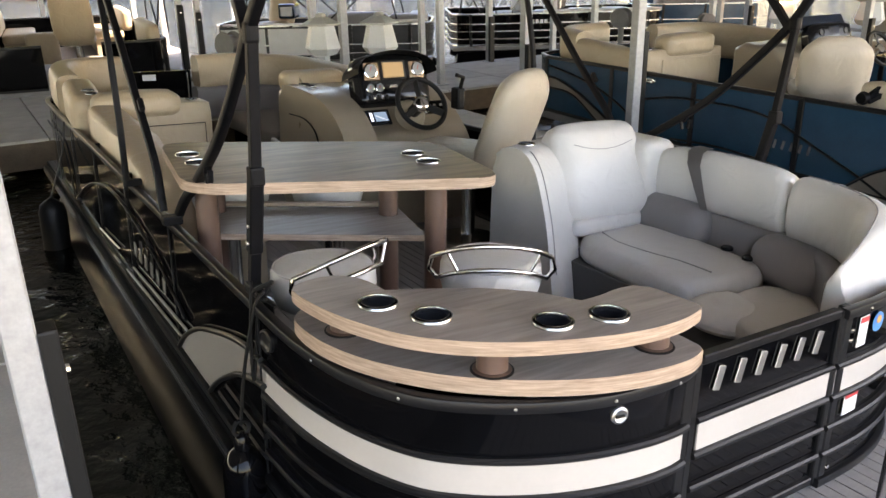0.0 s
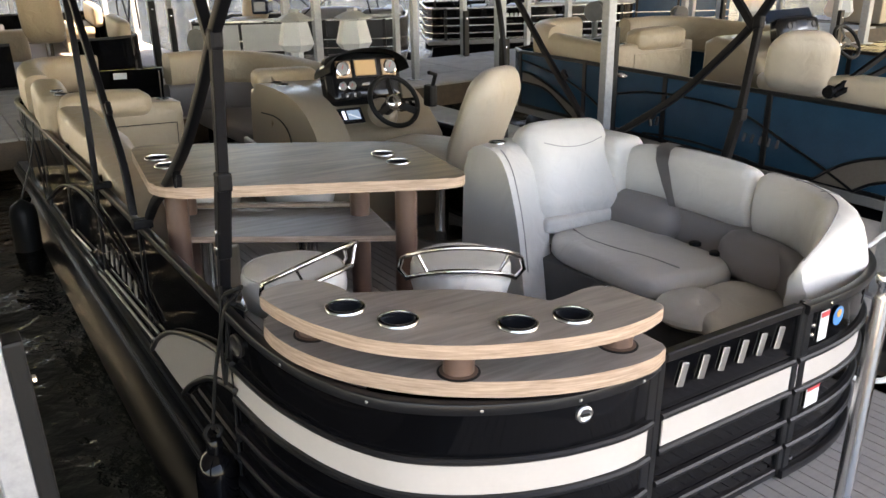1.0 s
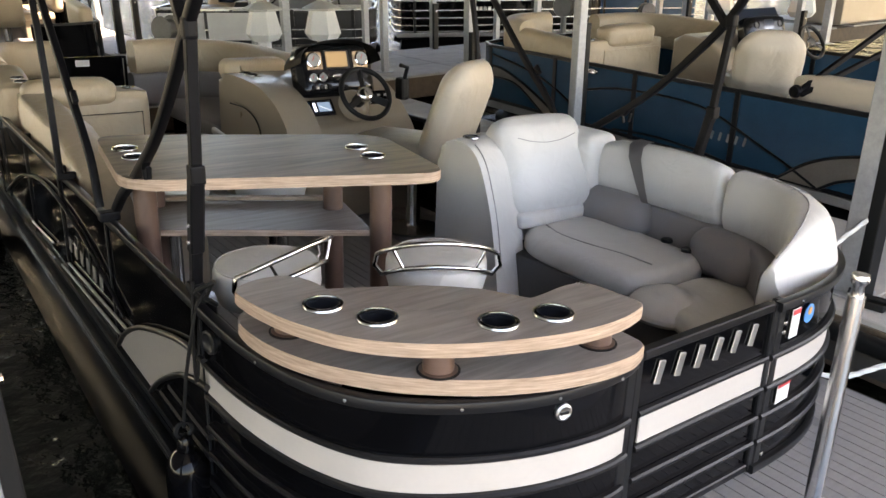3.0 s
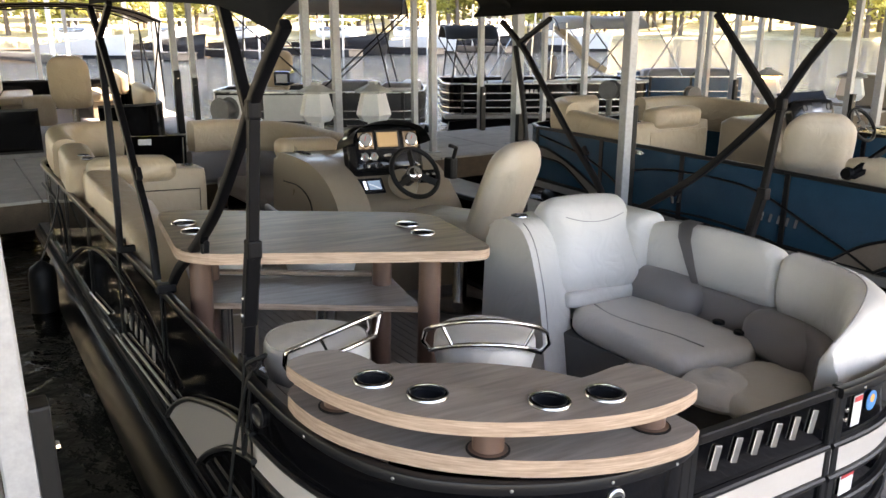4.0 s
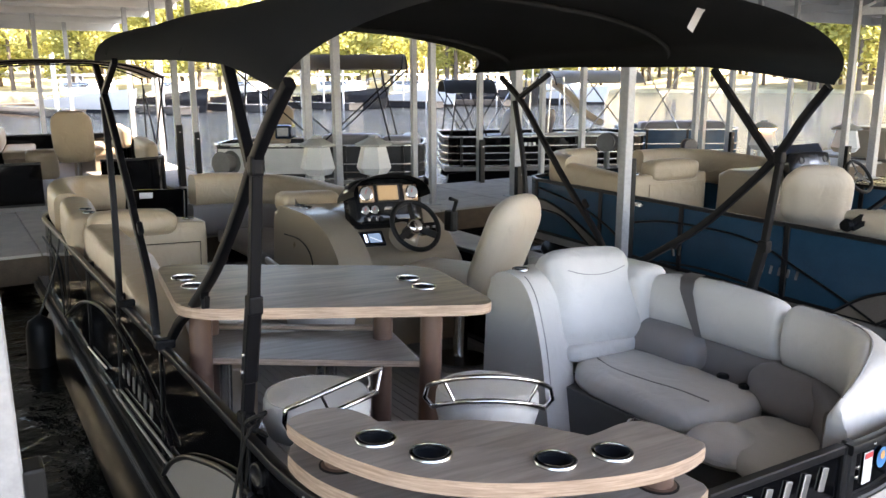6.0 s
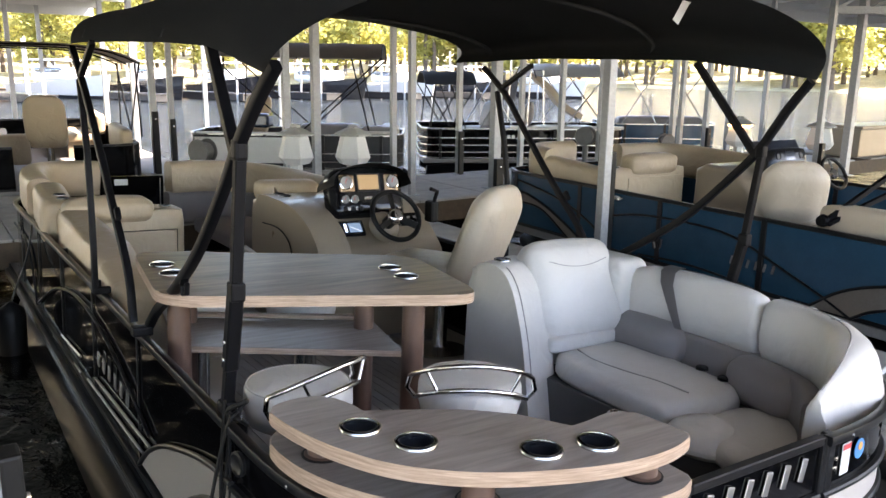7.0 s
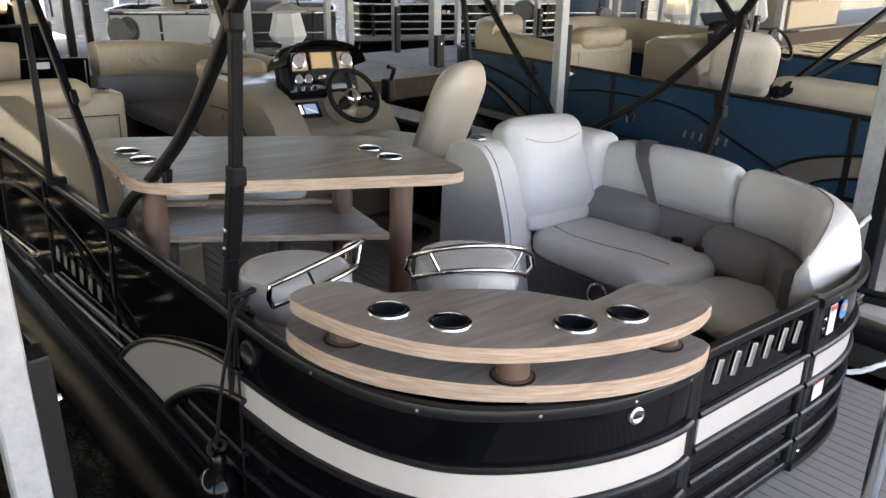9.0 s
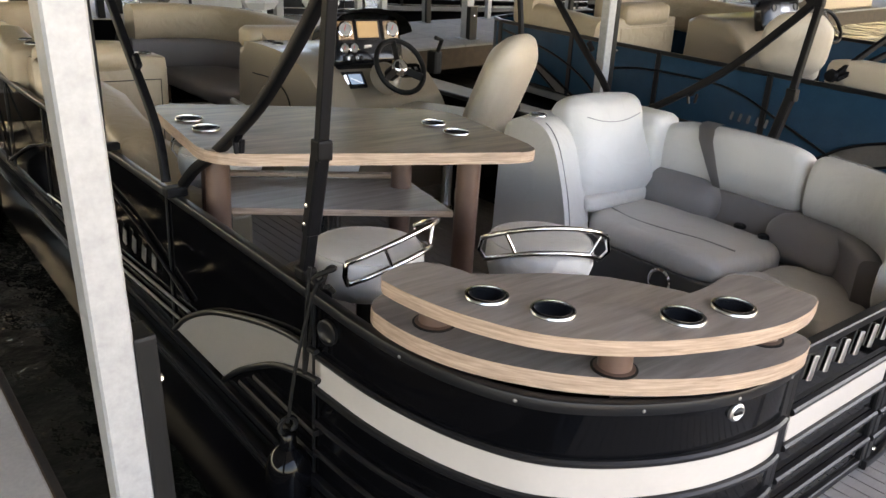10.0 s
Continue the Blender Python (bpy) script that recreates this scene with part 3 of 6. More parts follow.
def pad(bm, outline, z0, z1, r=0.05, puff=0.02, k=6):
    """A stuffed seat pad over a rounded plan outline, its top edge rolled and its top domed."""
    ring = [Vector((p.x, p.y)) for p in smoothline([Vector((x, y, 0)) for x, y in outline + outline[:1]], 5)[:-1]]
    n = len(ring)
    area = sum(ring[i].x * ring[(i + 1) % n].y - ring[(i + 1) % n].x * ring[i].y for i in range(n))
    if area < 0:
        ring = ring[::-1]
    c = sum(ring, Vector((0, 0))) / n
    nrm = []
    for i in range(n):
        t = (ring[(i + 1) % n] - ring[i - 1]).normalized()
        nrm.append(Vector((-t.y, t.x)))
    loops = [[(p + m * r * 0.35).to_3d() + Vector((0, 0, z0)) for p, m in zip(ring, nrm)], [p.to_3d() + Vector((0, 0, z0 + r * 0.5)) for p in ring]]
    for i in range(k + 1):
        a = math.pi / 2 * i / k
        loops.append([(p + m * r * (1 - math.cos(a))).to_3d() + Vector((0, 0, z1 - r + r * math.sin(a))) for p, m in zip(ring, nrm)])
    last = [q.copy() for q in loops[-1]]
    for f in (0.85, 0.65, 0.42, 0.2):
        loops.append([Vector((c.x + (q.x - c.x) * f, c.y + (q.y - c.y) * f, z1 + puff * (1 - f * f))) for q in last])
    vs = [[bm.verts.new(q) for q in lp] for lp in loops]
    for a, b in zip(vs, vs[1:]):
        for i in range(n):
            bm.faces.new((a[i], a[(i + 1) % n], b[(i + 1) % n], b[i]))
    top = bm.verts.new((c.x, c.y, z1 + puff))
    for i in range(n):
        bm.faces.new((vs[-1][i], vs[-1][(i + 1) % n], top))
    bm.faces.new(vs[0][::-1])
    return bm


# the base's dark grey includes the shadow under the seat
base = part("base", prism(B(), [(2.345, 3.1), (2.345, 2.30), (2.38, 2.15), (2.40, 1.80), (2.50, 1.62), (2.75, 1.62), (2.95, 1.80), (3.05, 2.2), (3.05, 3.4), (2.345, 3.4)], DK, 0.455, 0.01), mat("shaded_seat_base", (0.075, 0.073, 0.072), 0.5, bump=0.06), lounge, "seat base coloured dark for the shade under the seat")
SPM = pose(2.344, 2.49, 0.395, 0, -90, 0)
speaker = part("speaker", lathe(B(), [(0.062, 0), (0.062, 0.006), (0.052, 0.010), (0.046, 0.006)], 28, m=SPM, cap=False), CHROME, base, "round chrome-rimmed speaker", smooth=50)
PANEL = smoothline([(0, 2.83, 0.12), (0, 2.89, 0.42), (0, 2.935, 0.63), (0, 2.985, 0.78), (0, 3.045, 0.91), (0, 3.12, 0.985), (0, 3.21, 1.008), (0, 3.30, 1.0), (0, 3.37, 0.96), (0, 3.40, 0.88), (0, 3.41, 0.5), (0, 3.41, 0.12)], 4)
PANEL_SEAM = [Vector((2.20, p.y + 0.018 - 0.001, p.z + 0.001)) for p in PANEL[4:22]]
end = yz_prism(B(), [(p.y, p.z) for p in PANEL], 2.15, 2.42, 0.03, 4)
for v in end.verts:
    v.co.y += 0.36 * (v.co.x - 2.15)
part("end_panel", end, VINYL, lounge, smooth=60)
part("back_body", yz_prism(B(), [(3.10, 0.12), (3.12, 0.62), (3.22, 0.95), (3.28, 0.99), (3.42, 0.99), (3.47, 0.9), (3.47, 0.12)], 2.38, 3.08, 0.03), VINYL, lounge, smooth=60)


def bent_back(bm, w, h, d, shoulder=0.10):
    """An upright pad, wide shoulders rounded, front face gently hollow and puffed."""
    t = bmesh.new()
    bmesh.ops.create_cube(t, size=2.0)
    bmesh.ops.subdivide_edges(t, edges=t.edges[:], cuts=11, use_grid_fill=True)
    for v in t.verts:
        a, b, c = v.co
        wx = w / 2 * (1 - 0.10 * max(0, c) ** 3)
        x = a * wx
        z = c * h / 2
        if c > 0:
            z -= shoulder * h * abs(a) ** (4 if shoulder < 0.15 else 2.6) * c
        e = max(abs(a), abs(c))
        y = b * d / 2 * math.sqrt(max(0.0, 1 - max(0, (e - 0.72) / 0.28) ** 2 * 0.85))
        v.co = (x, y, z)
    merge(bm, t)
    return bm


BCM = pose(2.64, 3.155, 0.85, -24, 0, -4)
back_cushion = part("back_cushion", cushion(B(), (0.54, 0.20, 0.50), 0.075, 0.018, BCM, 13), VINYL, lounge, smooth=70)
part("seam", tube(B(), smoothline([BCM @ Vector((x, -0.1155, z)) for x, z in ((-0.19, 0.13), (-0.10, 0.105), (0, 0.095), (0.10, 0.105), (0.19, 0.13))], 4), 0.0022, 6), THREAD, back_cushion)
part("back_rest_strip", cushion(B(), (0.52, 0.10, 0.09), 0.035, 0.0, pose(2.64, 3.03, 0.605, 0, 0, 2), 7), VINYL, lounge, smooth=60)
bmesh_wedge = cushion(B(), (0.26, 0.50, 0.60), 0.07, 0.0, pose(2.965, 3.24, 0.71, 0, 0, 0))
part("corner_wedge", bmesh_wedge, VINYL, lounge, smooth=60)

CR = arc(2.15, 2.36, 0.865, 0.80, 353, 276, 18, 2.5)


def back_roll(pts, name, lift=0.0, seams=(), droop=0.0):
    """A stuffed back: the top leans on the fence, the face slopes in; its free end may droop."""
    prof = [(0.075, 0.16), (0.02, 0.185), (-0.06, 0.17), (-0.105, 0.12), (-0.135, 0.0), (-0.15, -0.10), (-0.13, -0.145), (-0.05, -0.15), (0.07, -0.13), (0.085, 0.0)]
    prof = prof[::-1]
    bm = B()
    P = [Vector((x, y, 0.80 + lift * math.sin(math.pi * i / (len(pts) - 1)))) for i, (x, y) in enumerate(pts)]
    dense = smoothline(P, 5)
    n = len(dense)
    rings = []
    for i, p in enumerate(dense):
        a, b = dense[max(0, i - 1)], dense[min(n - 1, i + 1)]
        t = (b - a).normalized()
        side = Vector((-t.y, t.x, 0))
        e = min(i, n - 1 - i)
        k = (0.82, 0.93, 0.975, 0.995)[e] if e < 4 else 1.0
        f = max(0.0, 1 - i / (0.34 * n)) ** 1.5 * droop
        p = p - Vector((0, 0, 0.10 * f))
        k *= 1 - 0.22 * f
        dense[i] = p
        rings.append([bm.verts.new(p + side * (u * k) + Vector((0, 0, v * k))) for u, v in prof])
    for r0, r1 in zip(rings, rings[1:]):
        for j in range(len(prof)):
            bm.faces.new((r0[j], r0[(j + 1) % len(prof)], r1[(j + 1) % len(prof)], r1[j]))
    bm.faces.new(rings[0][::-1])
    bm.faces.new(rings[-1])
    ob = part(name, bm, VINYL, lounge, smooth=75)
    md = ob.modifiers.new("soft", "SUBSURF")
    md.levels = md.render_levels = 1
    line = []
    for i in range(3, n - 3):
        t = (dense[i + 1] - dense[i - 1]).normalized()
        line.append(dense[i] + Vector((0, 0, 0.181 * (1 - 0.22 * droop * max(0.0, 1 - i / (0.34 * n)) ** 1.5))))
    part("seam", tube(B(), line, 0.0028, 6), THREAD, ob)
    for f in seams:
        i = round(f * (n - 1))
        t = (dense[i + 1] - dense[i - 1]).normalized()
        u0 = Vector((-t.y, t.x, 0))
        part("seam", tube(B(), smoothline([dense[i] + t * (0.05 * (0.18 - v)) + u0 * u + Vector((0, 0, v)) for u, v in ((0.02, 0.182), (-0.04, 0.172), (-0.092, 0.13), (-0.117, 0.07), (-0.131, 0.0), (-0.142, -0.08))], 3), 0.0026, 6), THREAD, ob)
    return ob


back_roll([(3.015, 2.23), (3.02, 2.42), (3.02, 2.62), (3.015, 2.84), (3.0, 3.03)], "side_back", 0.02, (0.52,))
back_roll([(x, y) for x, y in CR][::-1], "corner_back", 0.0, (0.62, 0.82), 1.0)
stripe = B()
SP = [(0.03, 0.1895), (-0.02, 0.1885), (-0.065, 0.1735), (-0.110, 0.1215), (-0.139, 0.0), (-0.152, -0.08)]
rows = []
for y, w in ((2.735, 0.02), (2.83, -0.03)):
    rows.append([stripe.verts.new((3.022 + u, y - 0.62 * (0.19 - v) + w * (0.19 - v) / 0.27, 0.80 + v + 0.015)) for u, v in SP])
for j in range(len(SP) - 1):
    stripe.faces.new((rows[0][j], rows[0][j + 1], rows[1][j + 1], rows[1][j]))
bmesh.ops.solidify(stripe, geom=stripe.faces[:], thickness=0.004)
part("stripe", stripe, VINYL_DARK, lounge, "taupe stripe", smooth=60)
LB = [(2.96, 3.06), (2.97, 2.7), (2.96, 2.35)] + [(x, y) for x, y in arc(2.15, 2.36, 0.79, 0.72, 360, 300, 8, 2.2)][1:]
part("lower_back", sweep(B(), [(x + 0.045, y, 0.58) for x, y in LB], rounded(0.10, 0.24, 0.03, 3)), VINYL_DARK, lounge, "taupe lower back", smooth=60)
part("back_bolster", cushion(B(), (0.20, 0.46, 0.22), 0.09, 0.01, pose(2.945, 2.86, 0.62), 9), VINYL_DARK, lounge, "taupe bolster", smooth=70)
part("back_bolster", cushion(B(), (0.20, 0.42, 0.22), 0.09, 0.01, pose(2.90, 2.12, 0.585, 0, 0, -16), 9), VINYL_DARK, lounge, "taupe bolster", smooth=70)
SEAT = [(2.46, 3.03), (2.40, 2.96), (2.36, 2.82), (2.35, 2.58), (2.355, 2.38), (2.41, 2.245), (2.60, 2.20), (2.80, 2.19), (2.89, 2.28), (2.93, 2.6), (2.95, 3.03)]
part("seat_cushion", pad(B(), SEAT, 0.445, 0.57, 0.06, 0.022), VINYL, lounge, smooth=70)
part("corner_seat", pad(B(), [(2.42, 2.16), (2.76, 2.17), (2.85, 2.0), (2.76, 1.79), (2.54, 1.67), (2.32, 1.66), (2.29, 1.85)], 0.42, 0.515, 0.05, 0.02), VINYL, lounge, smooth=70)
part("end_bolster", pad(B(), [(2.60, 2.08), (2.55, 2.20), (2.43, 2.245), (2.31, 2.20), (2.265, 2.08), (2.31, 1.95), (2.43, 1.90), (2.55, 1.95)], 0.42, 0.53, 0.085, 0.035), VINYL, lounge, smooth=70)
for x, y in ((2.875, 2.45), (2.84, 2.30)):
    part("seat_latch", lathe(B(), [(0.030, 0), (0.030, 0.012), (0.022, 0.018), (0, 0.018)], 16, (x, y, 0.575)), DASH, lounge, "black seat latch", smooth=40)
# seams: a crease along the seat, one round the corner seat, one along the rolled back
part("seam", tube(B(), smoothline([(2.55, 2.97, 0.574), (2.49, 2.80, 0.580), (2.49, 2.60, 0.585), (2.52, 2.42, 0.586), (2.55, 2.27, 0.574)], 5), 0.004, 6), THREAD, lounge)
part("seam", tube(B(), [p + Vector((0, 0, 0.003)) for p in PANEL_SEAM], 0.003, 6), THREAD, lounge)
cup_holder(lounge, 2.27, 3.28, 1.006, 0.045, False)
cup_holder(lounge, 3.0, 3.36, 1.01, 0.045, False)

# ---- captain's chair ----
chair = thing("captain_chair", (2.74, 4.50, DK), "cream vinyl captain's chair turned to the side, on a pedestal", "chair", rz=27)
part("seat", cushion(B(), (0.54, 0.64, 0.16), 0.065, 0.012, pose(0, 0.10, 0.575), 11), VINYL_CREAM, chair, smooth=70)
part("backrest", cushion(B(), (0.56, 0.21, 0.72), 0.16, 0.02, pose(0, -0.31, 0.83, 20), 13), VINYL_CREAM, chair, smooth=70)
part("pedestal", lathe(B(), [(0.2, 0), (0.2, 0.015), (0.06, 0.04), (0.05, 0.06), (0.05, 0.5)], 24), STEEL, chair, smooth=40)

# ---- helm ----
helm = thing("helm_console", (2.5, 5.4, DK), "taupe helm console with black dash, gauges and steering wheel", "console")
helm.matrix_basis = Matrix()
HP = smoothline([(0, 4.93, 0.12), (0, 4.93, 0.55), (0, 4.97, 0.70), (0, 5.06, 0.80), (0, 5.20, 0.91), (0, 5.36, 1.00), (0, 5.60, 1.05), (0, 5.90, 1.055), (0, 5.98, 1.0), (0, 5.98, 0.12)], 4)
part("body", yz_prism(B(), [(p.y, p.z) for p in HP], 2.10, 3.06, 0.05, 4), CONSOLE, helm, smooth=60)
SP2 = smoothline([(0, 4.80, 0.12), (0, 4.76, 0.60), (0, 4.79, 0.78), (0, 4.87, 0.88), (0, 5.02, 0.975), (0, 5.26, 1.045), (0, 5.60, 1.068), (0, 5.86, 1.062), (0, 5.95, 1.01), (0, 5.98, 0.8), (0, 5.98, 0.12)], 4)
part("side_wall", yz_prism(B(), [(p.y, p.z) for p in SP2], 1.95, 2.19, 0.05, 4), CONSOLE, helm, smooth=60)
DM = pose(2.575, 5.34, 1.11, -16)
pod = bent_back(B(), 0.62, 0.39, 0.20)
pod.transform(DM)
dash = part("dash", pod, DASH, helm, "glossy black dash pod", smooth=60)
hood = B()
HR = []
for d0 in (-0.17, 0.12):
    HR.append([hood.verts.new(DM @ Vector((0.325 * math.sin(radians(a)), d0, -0.02 + (0.205 + 0.01 * (d0 < 0)) * math.cos(radians(a)) ** 0.6))) for a in range(-84, 85, 8)])
for j in range(len(HR[0]) - 1):
    hood.faces.new((HR[0][j], HR[0][j + 1], HR[1][j + 1], HR[1][j]))
bmesh.ops.solidify(hood, geom=hood.faces[:], thickness=0.012)
part("hood", hood, RUBBER, dash, smooth=60)


def gauge(x, z, r):
    g = part("gauge", lathe(B(), [(r, 0), (r, 0.012), (r * 0.86, 0.014), (r * 0.82, 0.008), (0, 0.008)], 24, m=DM @ pose(x, -0.103, z, 90)), CHROME, dash, "chrome-ringed gauge", smooth=40)
    return g


GAUGE_FACE = mat("gauge_face", (0.30, 0.29, 0.27), 0.4, bump=0)
for x, z, r in ((-0.195, 0.065, 0.054), (0.195, 0.065, 0.054), (-0.215, -0.06, 0.033), (-0.14, -0.06, 0.033)):
    gauge(x, z, r)
    part("gauge_face", lathe(B(), [(r * 0.80, 0.0), (r * 0.80, 0.0105), (0, 0.0105)], 20, m=DM @ pose(x, -0.103, z, 90)), GAUGE_FACE, dash)
    part("needle", box(B(), (0, 0, 0), (0.004, 0.003, r * 0.7), m=None), RED, dash).matrix_basis = DM @ pose(x, -0.116, z + r * 0.2, 0, 25, 0)
part("chart_screen", box(B(), (0, 0, 0), (0.17, 0.012, 0.11), 0.004, 1), SCREEN_LIT, dash, "lit amber chart screen").matrix_basis = DM @ pose(-0.01, -0.107, 0.065)
part("screen_bezel", box(B(), (0, 0, 0), (0.20, 0.010, 0.135), 0.008, 2), RAIL, dash).matrix_basis = DM @ pose(-0.005, -0.101, 0.065)
part("trim_plate", box(B(), (0, 0, 0), (0.12, 0.010, 0.125), 0.01, 2), mat("burl_trim", (0.55, 0.38, 0.24), 0.22, metal=0.6, var=0.3, scale=30), dash).matrix_basis = DM @ pose(-0.185, -0.100, 0.06)
part("trim_plate", box(B(), (0, 0, 0), (0.12, 0.010, 0.125), 0.01, 2), bpy.data.materials["burl_trim"], dash).matrix_basis = DM @ pose(0.185, -0.100, 0.06)
for i in range(5):
    part("switch", box(B(), (0, 0, 0), (0.022, 0.012, 0.032), 0.003, 1), CHROME if i % 2 else RUBBER, dash).matrix_basis = DM @ pose(-0.22 + 0.034 * i, -0.100, -0.125)
part("badge", box(B(), (0, 0, 0), (0.07, 0.006, 0.025), 0.008, 2), CHROME, dash).matrix_basis = DM @ pose(-0.02, -0.100, -0.05)
side = part("switch_panel", box(B(), (0, 0, 0), (0.20, 0.02, 0.10), 0.02, 3), DASH, helm, "black switch panel")
side.matrix_basis = pose(2.84, 5.13, 0.93, -38)
for i in range(3):
    part("switch", box(B(), (0, 0, 0), (0.03, 0.012, 0.02), 0.003, 1), CHROME, side).matrix_basis = pose(-0.055 + 0.055 * i, -0.012, 0.01)
part("knob", lathe(B(), [(0.026, 0), (0.024, 0.018), (0, 0.02)], 18, m=pose(2.75, 5.12, 0.90, 52)), CHROME, helm, "chrome knob", smooth=40)
SM = pose(2.36, 5.125, 0.885, -40)
part("screen_frame", box(B(), (0, 0, 0), (0.215, 0.018, 0.125), 0.008, 2), RAIL, helm).matrix_basis = SM
part("screen", box(B(), (0, 0, 0), (0.185, 0.008, 0.10), 0.002, 1), SCREEN, helm, "dark glossy touch screen").matrix_basis = SM @ pose(0, -0.008, 0)
part("screen_picture", box(B(), (0, 0, 0), (0.10, 0.002, 0.075)), emit("screen_map", (0.10, 0.16, 0.24), 0.25), helm, "faint blue screen picture").matrix_basis = SM @ pose(0.03, -0.0125, 0)
part("screen_line", box(B(), (0, 0, 0), (0.09, 0.002, 0.008), 0, 1, pose(0, 0, 0, 0, 28, 0)), emit("screen_land", (0.35, 0.42, 0.5), 0.2), helm).matrix_basis = SM @ pose(0.03, -0.0142, -0.012)
part("screen_tile", box(B(), (0, 0, 0), (0.02, 0.002, 0.07)), emit("screen_glow", (0.55, 0.7, 0.9), 0.35), helm).matrix_basis = SM @ pose(-0.045, -0.013, 0)
WM = pose(2.60, 4.90, 1.0, 58)
wheel = part("steering_wheel", tube(B(), [WM @ Vector((0.185 * math.cos(i * math.pi / 20), 0.185 * math.sin(i * math.pi / 20), 0)) for i in range(40)], 0.018, 10, True), RUBBER, helm, "black rubber-rimmed wheel", smooth=60)
for a in (90, 210, 330):
    c, s2 = math.cos(radians(a)), math.sin(radians(a))
    part("spoke", flatbar(B(), WM @ Vector((0.03 * c, 0.03 * s2, -0.015)), WM @ Vector((0.178 * c, 0.178 * s2, 0)), 0.014, 0.05), RUBBER, wheel)
part("hub", lathe(B(), [(0.06, -0.02), (0.06, 0.0), (0.045, 0.016), (0.02, 0.02), (0, 0.021)], 20, m=WM), CHROME, wheel, "chrome hub", smooth=50)
part("column", tube(B(), [WM @ Vector((0, 0, -0.02)), WM @ Vector((0, 0, -0.22))], 0.045, 14), RUBBER, helm, smooth=40)
part("wheel_boss", lathe(B(), [(0.12, 0), (0.11, 0.03), (0.07, 0.06), (0, 0.07)], 20, m=WM @ pose(0, 0, -0.2)), CONSOLE, helm, smooth=60)
for y in (5.62, 5.74):
    cup_holder(helm, 2.07, y, 1.07, 0.045, False)
part("throttle", box(B(), (2.98, 5.02, 1.0), (0.07, 0.10, 0.16), 0.02, 2), RUBBER, helm)
part("throttle_lever", tube(B(), [(2.98, 5.0, 1.05), (2.97, 4.94, 1.16), (2.90, 4.92, 1.18)], 0.015, 8), RUBBER, helm, smooth=60)
part("console_pad", cushion(B(), (0.5, 0.22, 0.16), 0.06, 0.0, pose(2.25, 6.02, 1.07)), VINYL_TAN, helm, smooth=60)
part("door_line", tube(B(), smoothline([(1.945, 5.75, 0.86), (1.945, 5.45, 0.86), (1.945, 5.25, 0.78), (1.945, 5.18, 0.6)], 4), 0.005, 6), RUBBER, helm)
part("kick_rail", sweep(B(), smoothline([(1.90, 6.0, 0.62), (1.88, 5.6, 0.58), (1.87, 5.2, 0.40), (1.88, 4.95, 0.16)], 4), rounded(0.04, 0.05, 0.015, 3)), VINYL, helm, smooth=60)

# ---- bow seats ----
bowp = thing("bow_lounge", (0.9, 7, DK), "tan vinyl bow lounge with storage back and cup holders", "sofa", "bow lounges")
bowp.matrix_basis = Matrix()
part("storage_back", cushion(B(), (0.82, 0.30, 0.86), 0.035, 0.0, pose(1.02, 6.12, 0.53), 9), VINYL_TAN, bowp, smooth=60)
part("panel_door", box(B(), (1.06, 5.962, 0.55), (0.60, 0.012, 0.5), 0.006, 2), VINYL_TAN, bowp)
part("panel_trim", tube(B(), [(0.74, 5.955, 0.81), (1.37, 5.955, 0.81), (1.37, 5.955, 0.30)], 0.004, 6), RUBBER, bowp)
part("back_pad", cushion(B(), (0.58, 0.24, 0.18), 0.07, 0.012, pose(0.92, 6.06, 0.955), 9), VINYL_TAN, bowp, smooth=70)
part("corner_arm", cushion(B(), (0.24, 0.95, 0.34), 0.08, 0.0, pose(0.66, 6.7, 0.865, 2.5, 0, -4), 9), VINYL_TAN, bowp, smooth=60)
part("bow_back", sweep(B(), smoothline([(0.64, 7.2, 0.90), (0.68, 8.0, 0.93), (0.85, 8.35, 0.94), (1.15, 8.45, 0.94), (1.32, 8.45, 0.93)], 5), rounded(0.20, 0.34, 0.08, 4)), VINYL_TAN, bowp, smooth=60)
part("seat", cushion(B(), (0.68, 2.1, 0.16), 0.05, 0.01, pose(1.02, 7.3, 0.50), 9), VINYL_TAN, bowp, smooth=60)
for y in (6.25, 6.42):
    cup_holder(bowp, 0.66, y, 1.022 + 0.03 * (y - 6.25), 0.045, False)
cup_holder(bowp, 1.32, 6.10, 0.965, 0.045, False)
bows = thing("bow_lounge", (2.6, 7, DK), "tan vinyl bow lounge with darker lower back", "sofa", "bow lounges")
bows.matrix_basis = Matrix()
SB = smoothline([(1.98, 8.42, 0.93), (2.35, 8.45, 0.94), (2.75, 8.3, 0.93), (2.97, 7.9, 0.92), (3.0, 7.2, 0.91), (3.0, 6.4, 0.90)], 5)
part("bow_back", sweep(B(), SB, rounded(0.20, 0.34, 0.08, 4)), VINYL_TAN, bows, smooth=60)
part("lower_back", sweep(B(), [(p.x - 0.03, p.y - 0.03, 0.62) for p in SB], rounded(0.16, 0.34, 0.05, 3)), VINYL_DARK, bows, smooth=60)
part("seat", cushion(B(), (0.72, 1.6, 0.16), 0.05, 0.01, pose(2.56, 7.55, 0.45), 9), VINYL_DARK, bows, smooth=60)
chaise = thing("side_bench", (0.8, 5, DK), "tan vinyl side bench with sloping back", "bench")
chaise.matrix_basis = Matrix()
part("back", yz_prism(B(), [(4.05, 0.45), (4.02, 0.60), (4.10, 0.74), (4.35, 0.84), (4.9, 0.92), (5.95, 0.98), (5.95, 0.45)], 0.575, 0.80, 0.06, 4), VINYL_TAN, chaise, smooth=60)
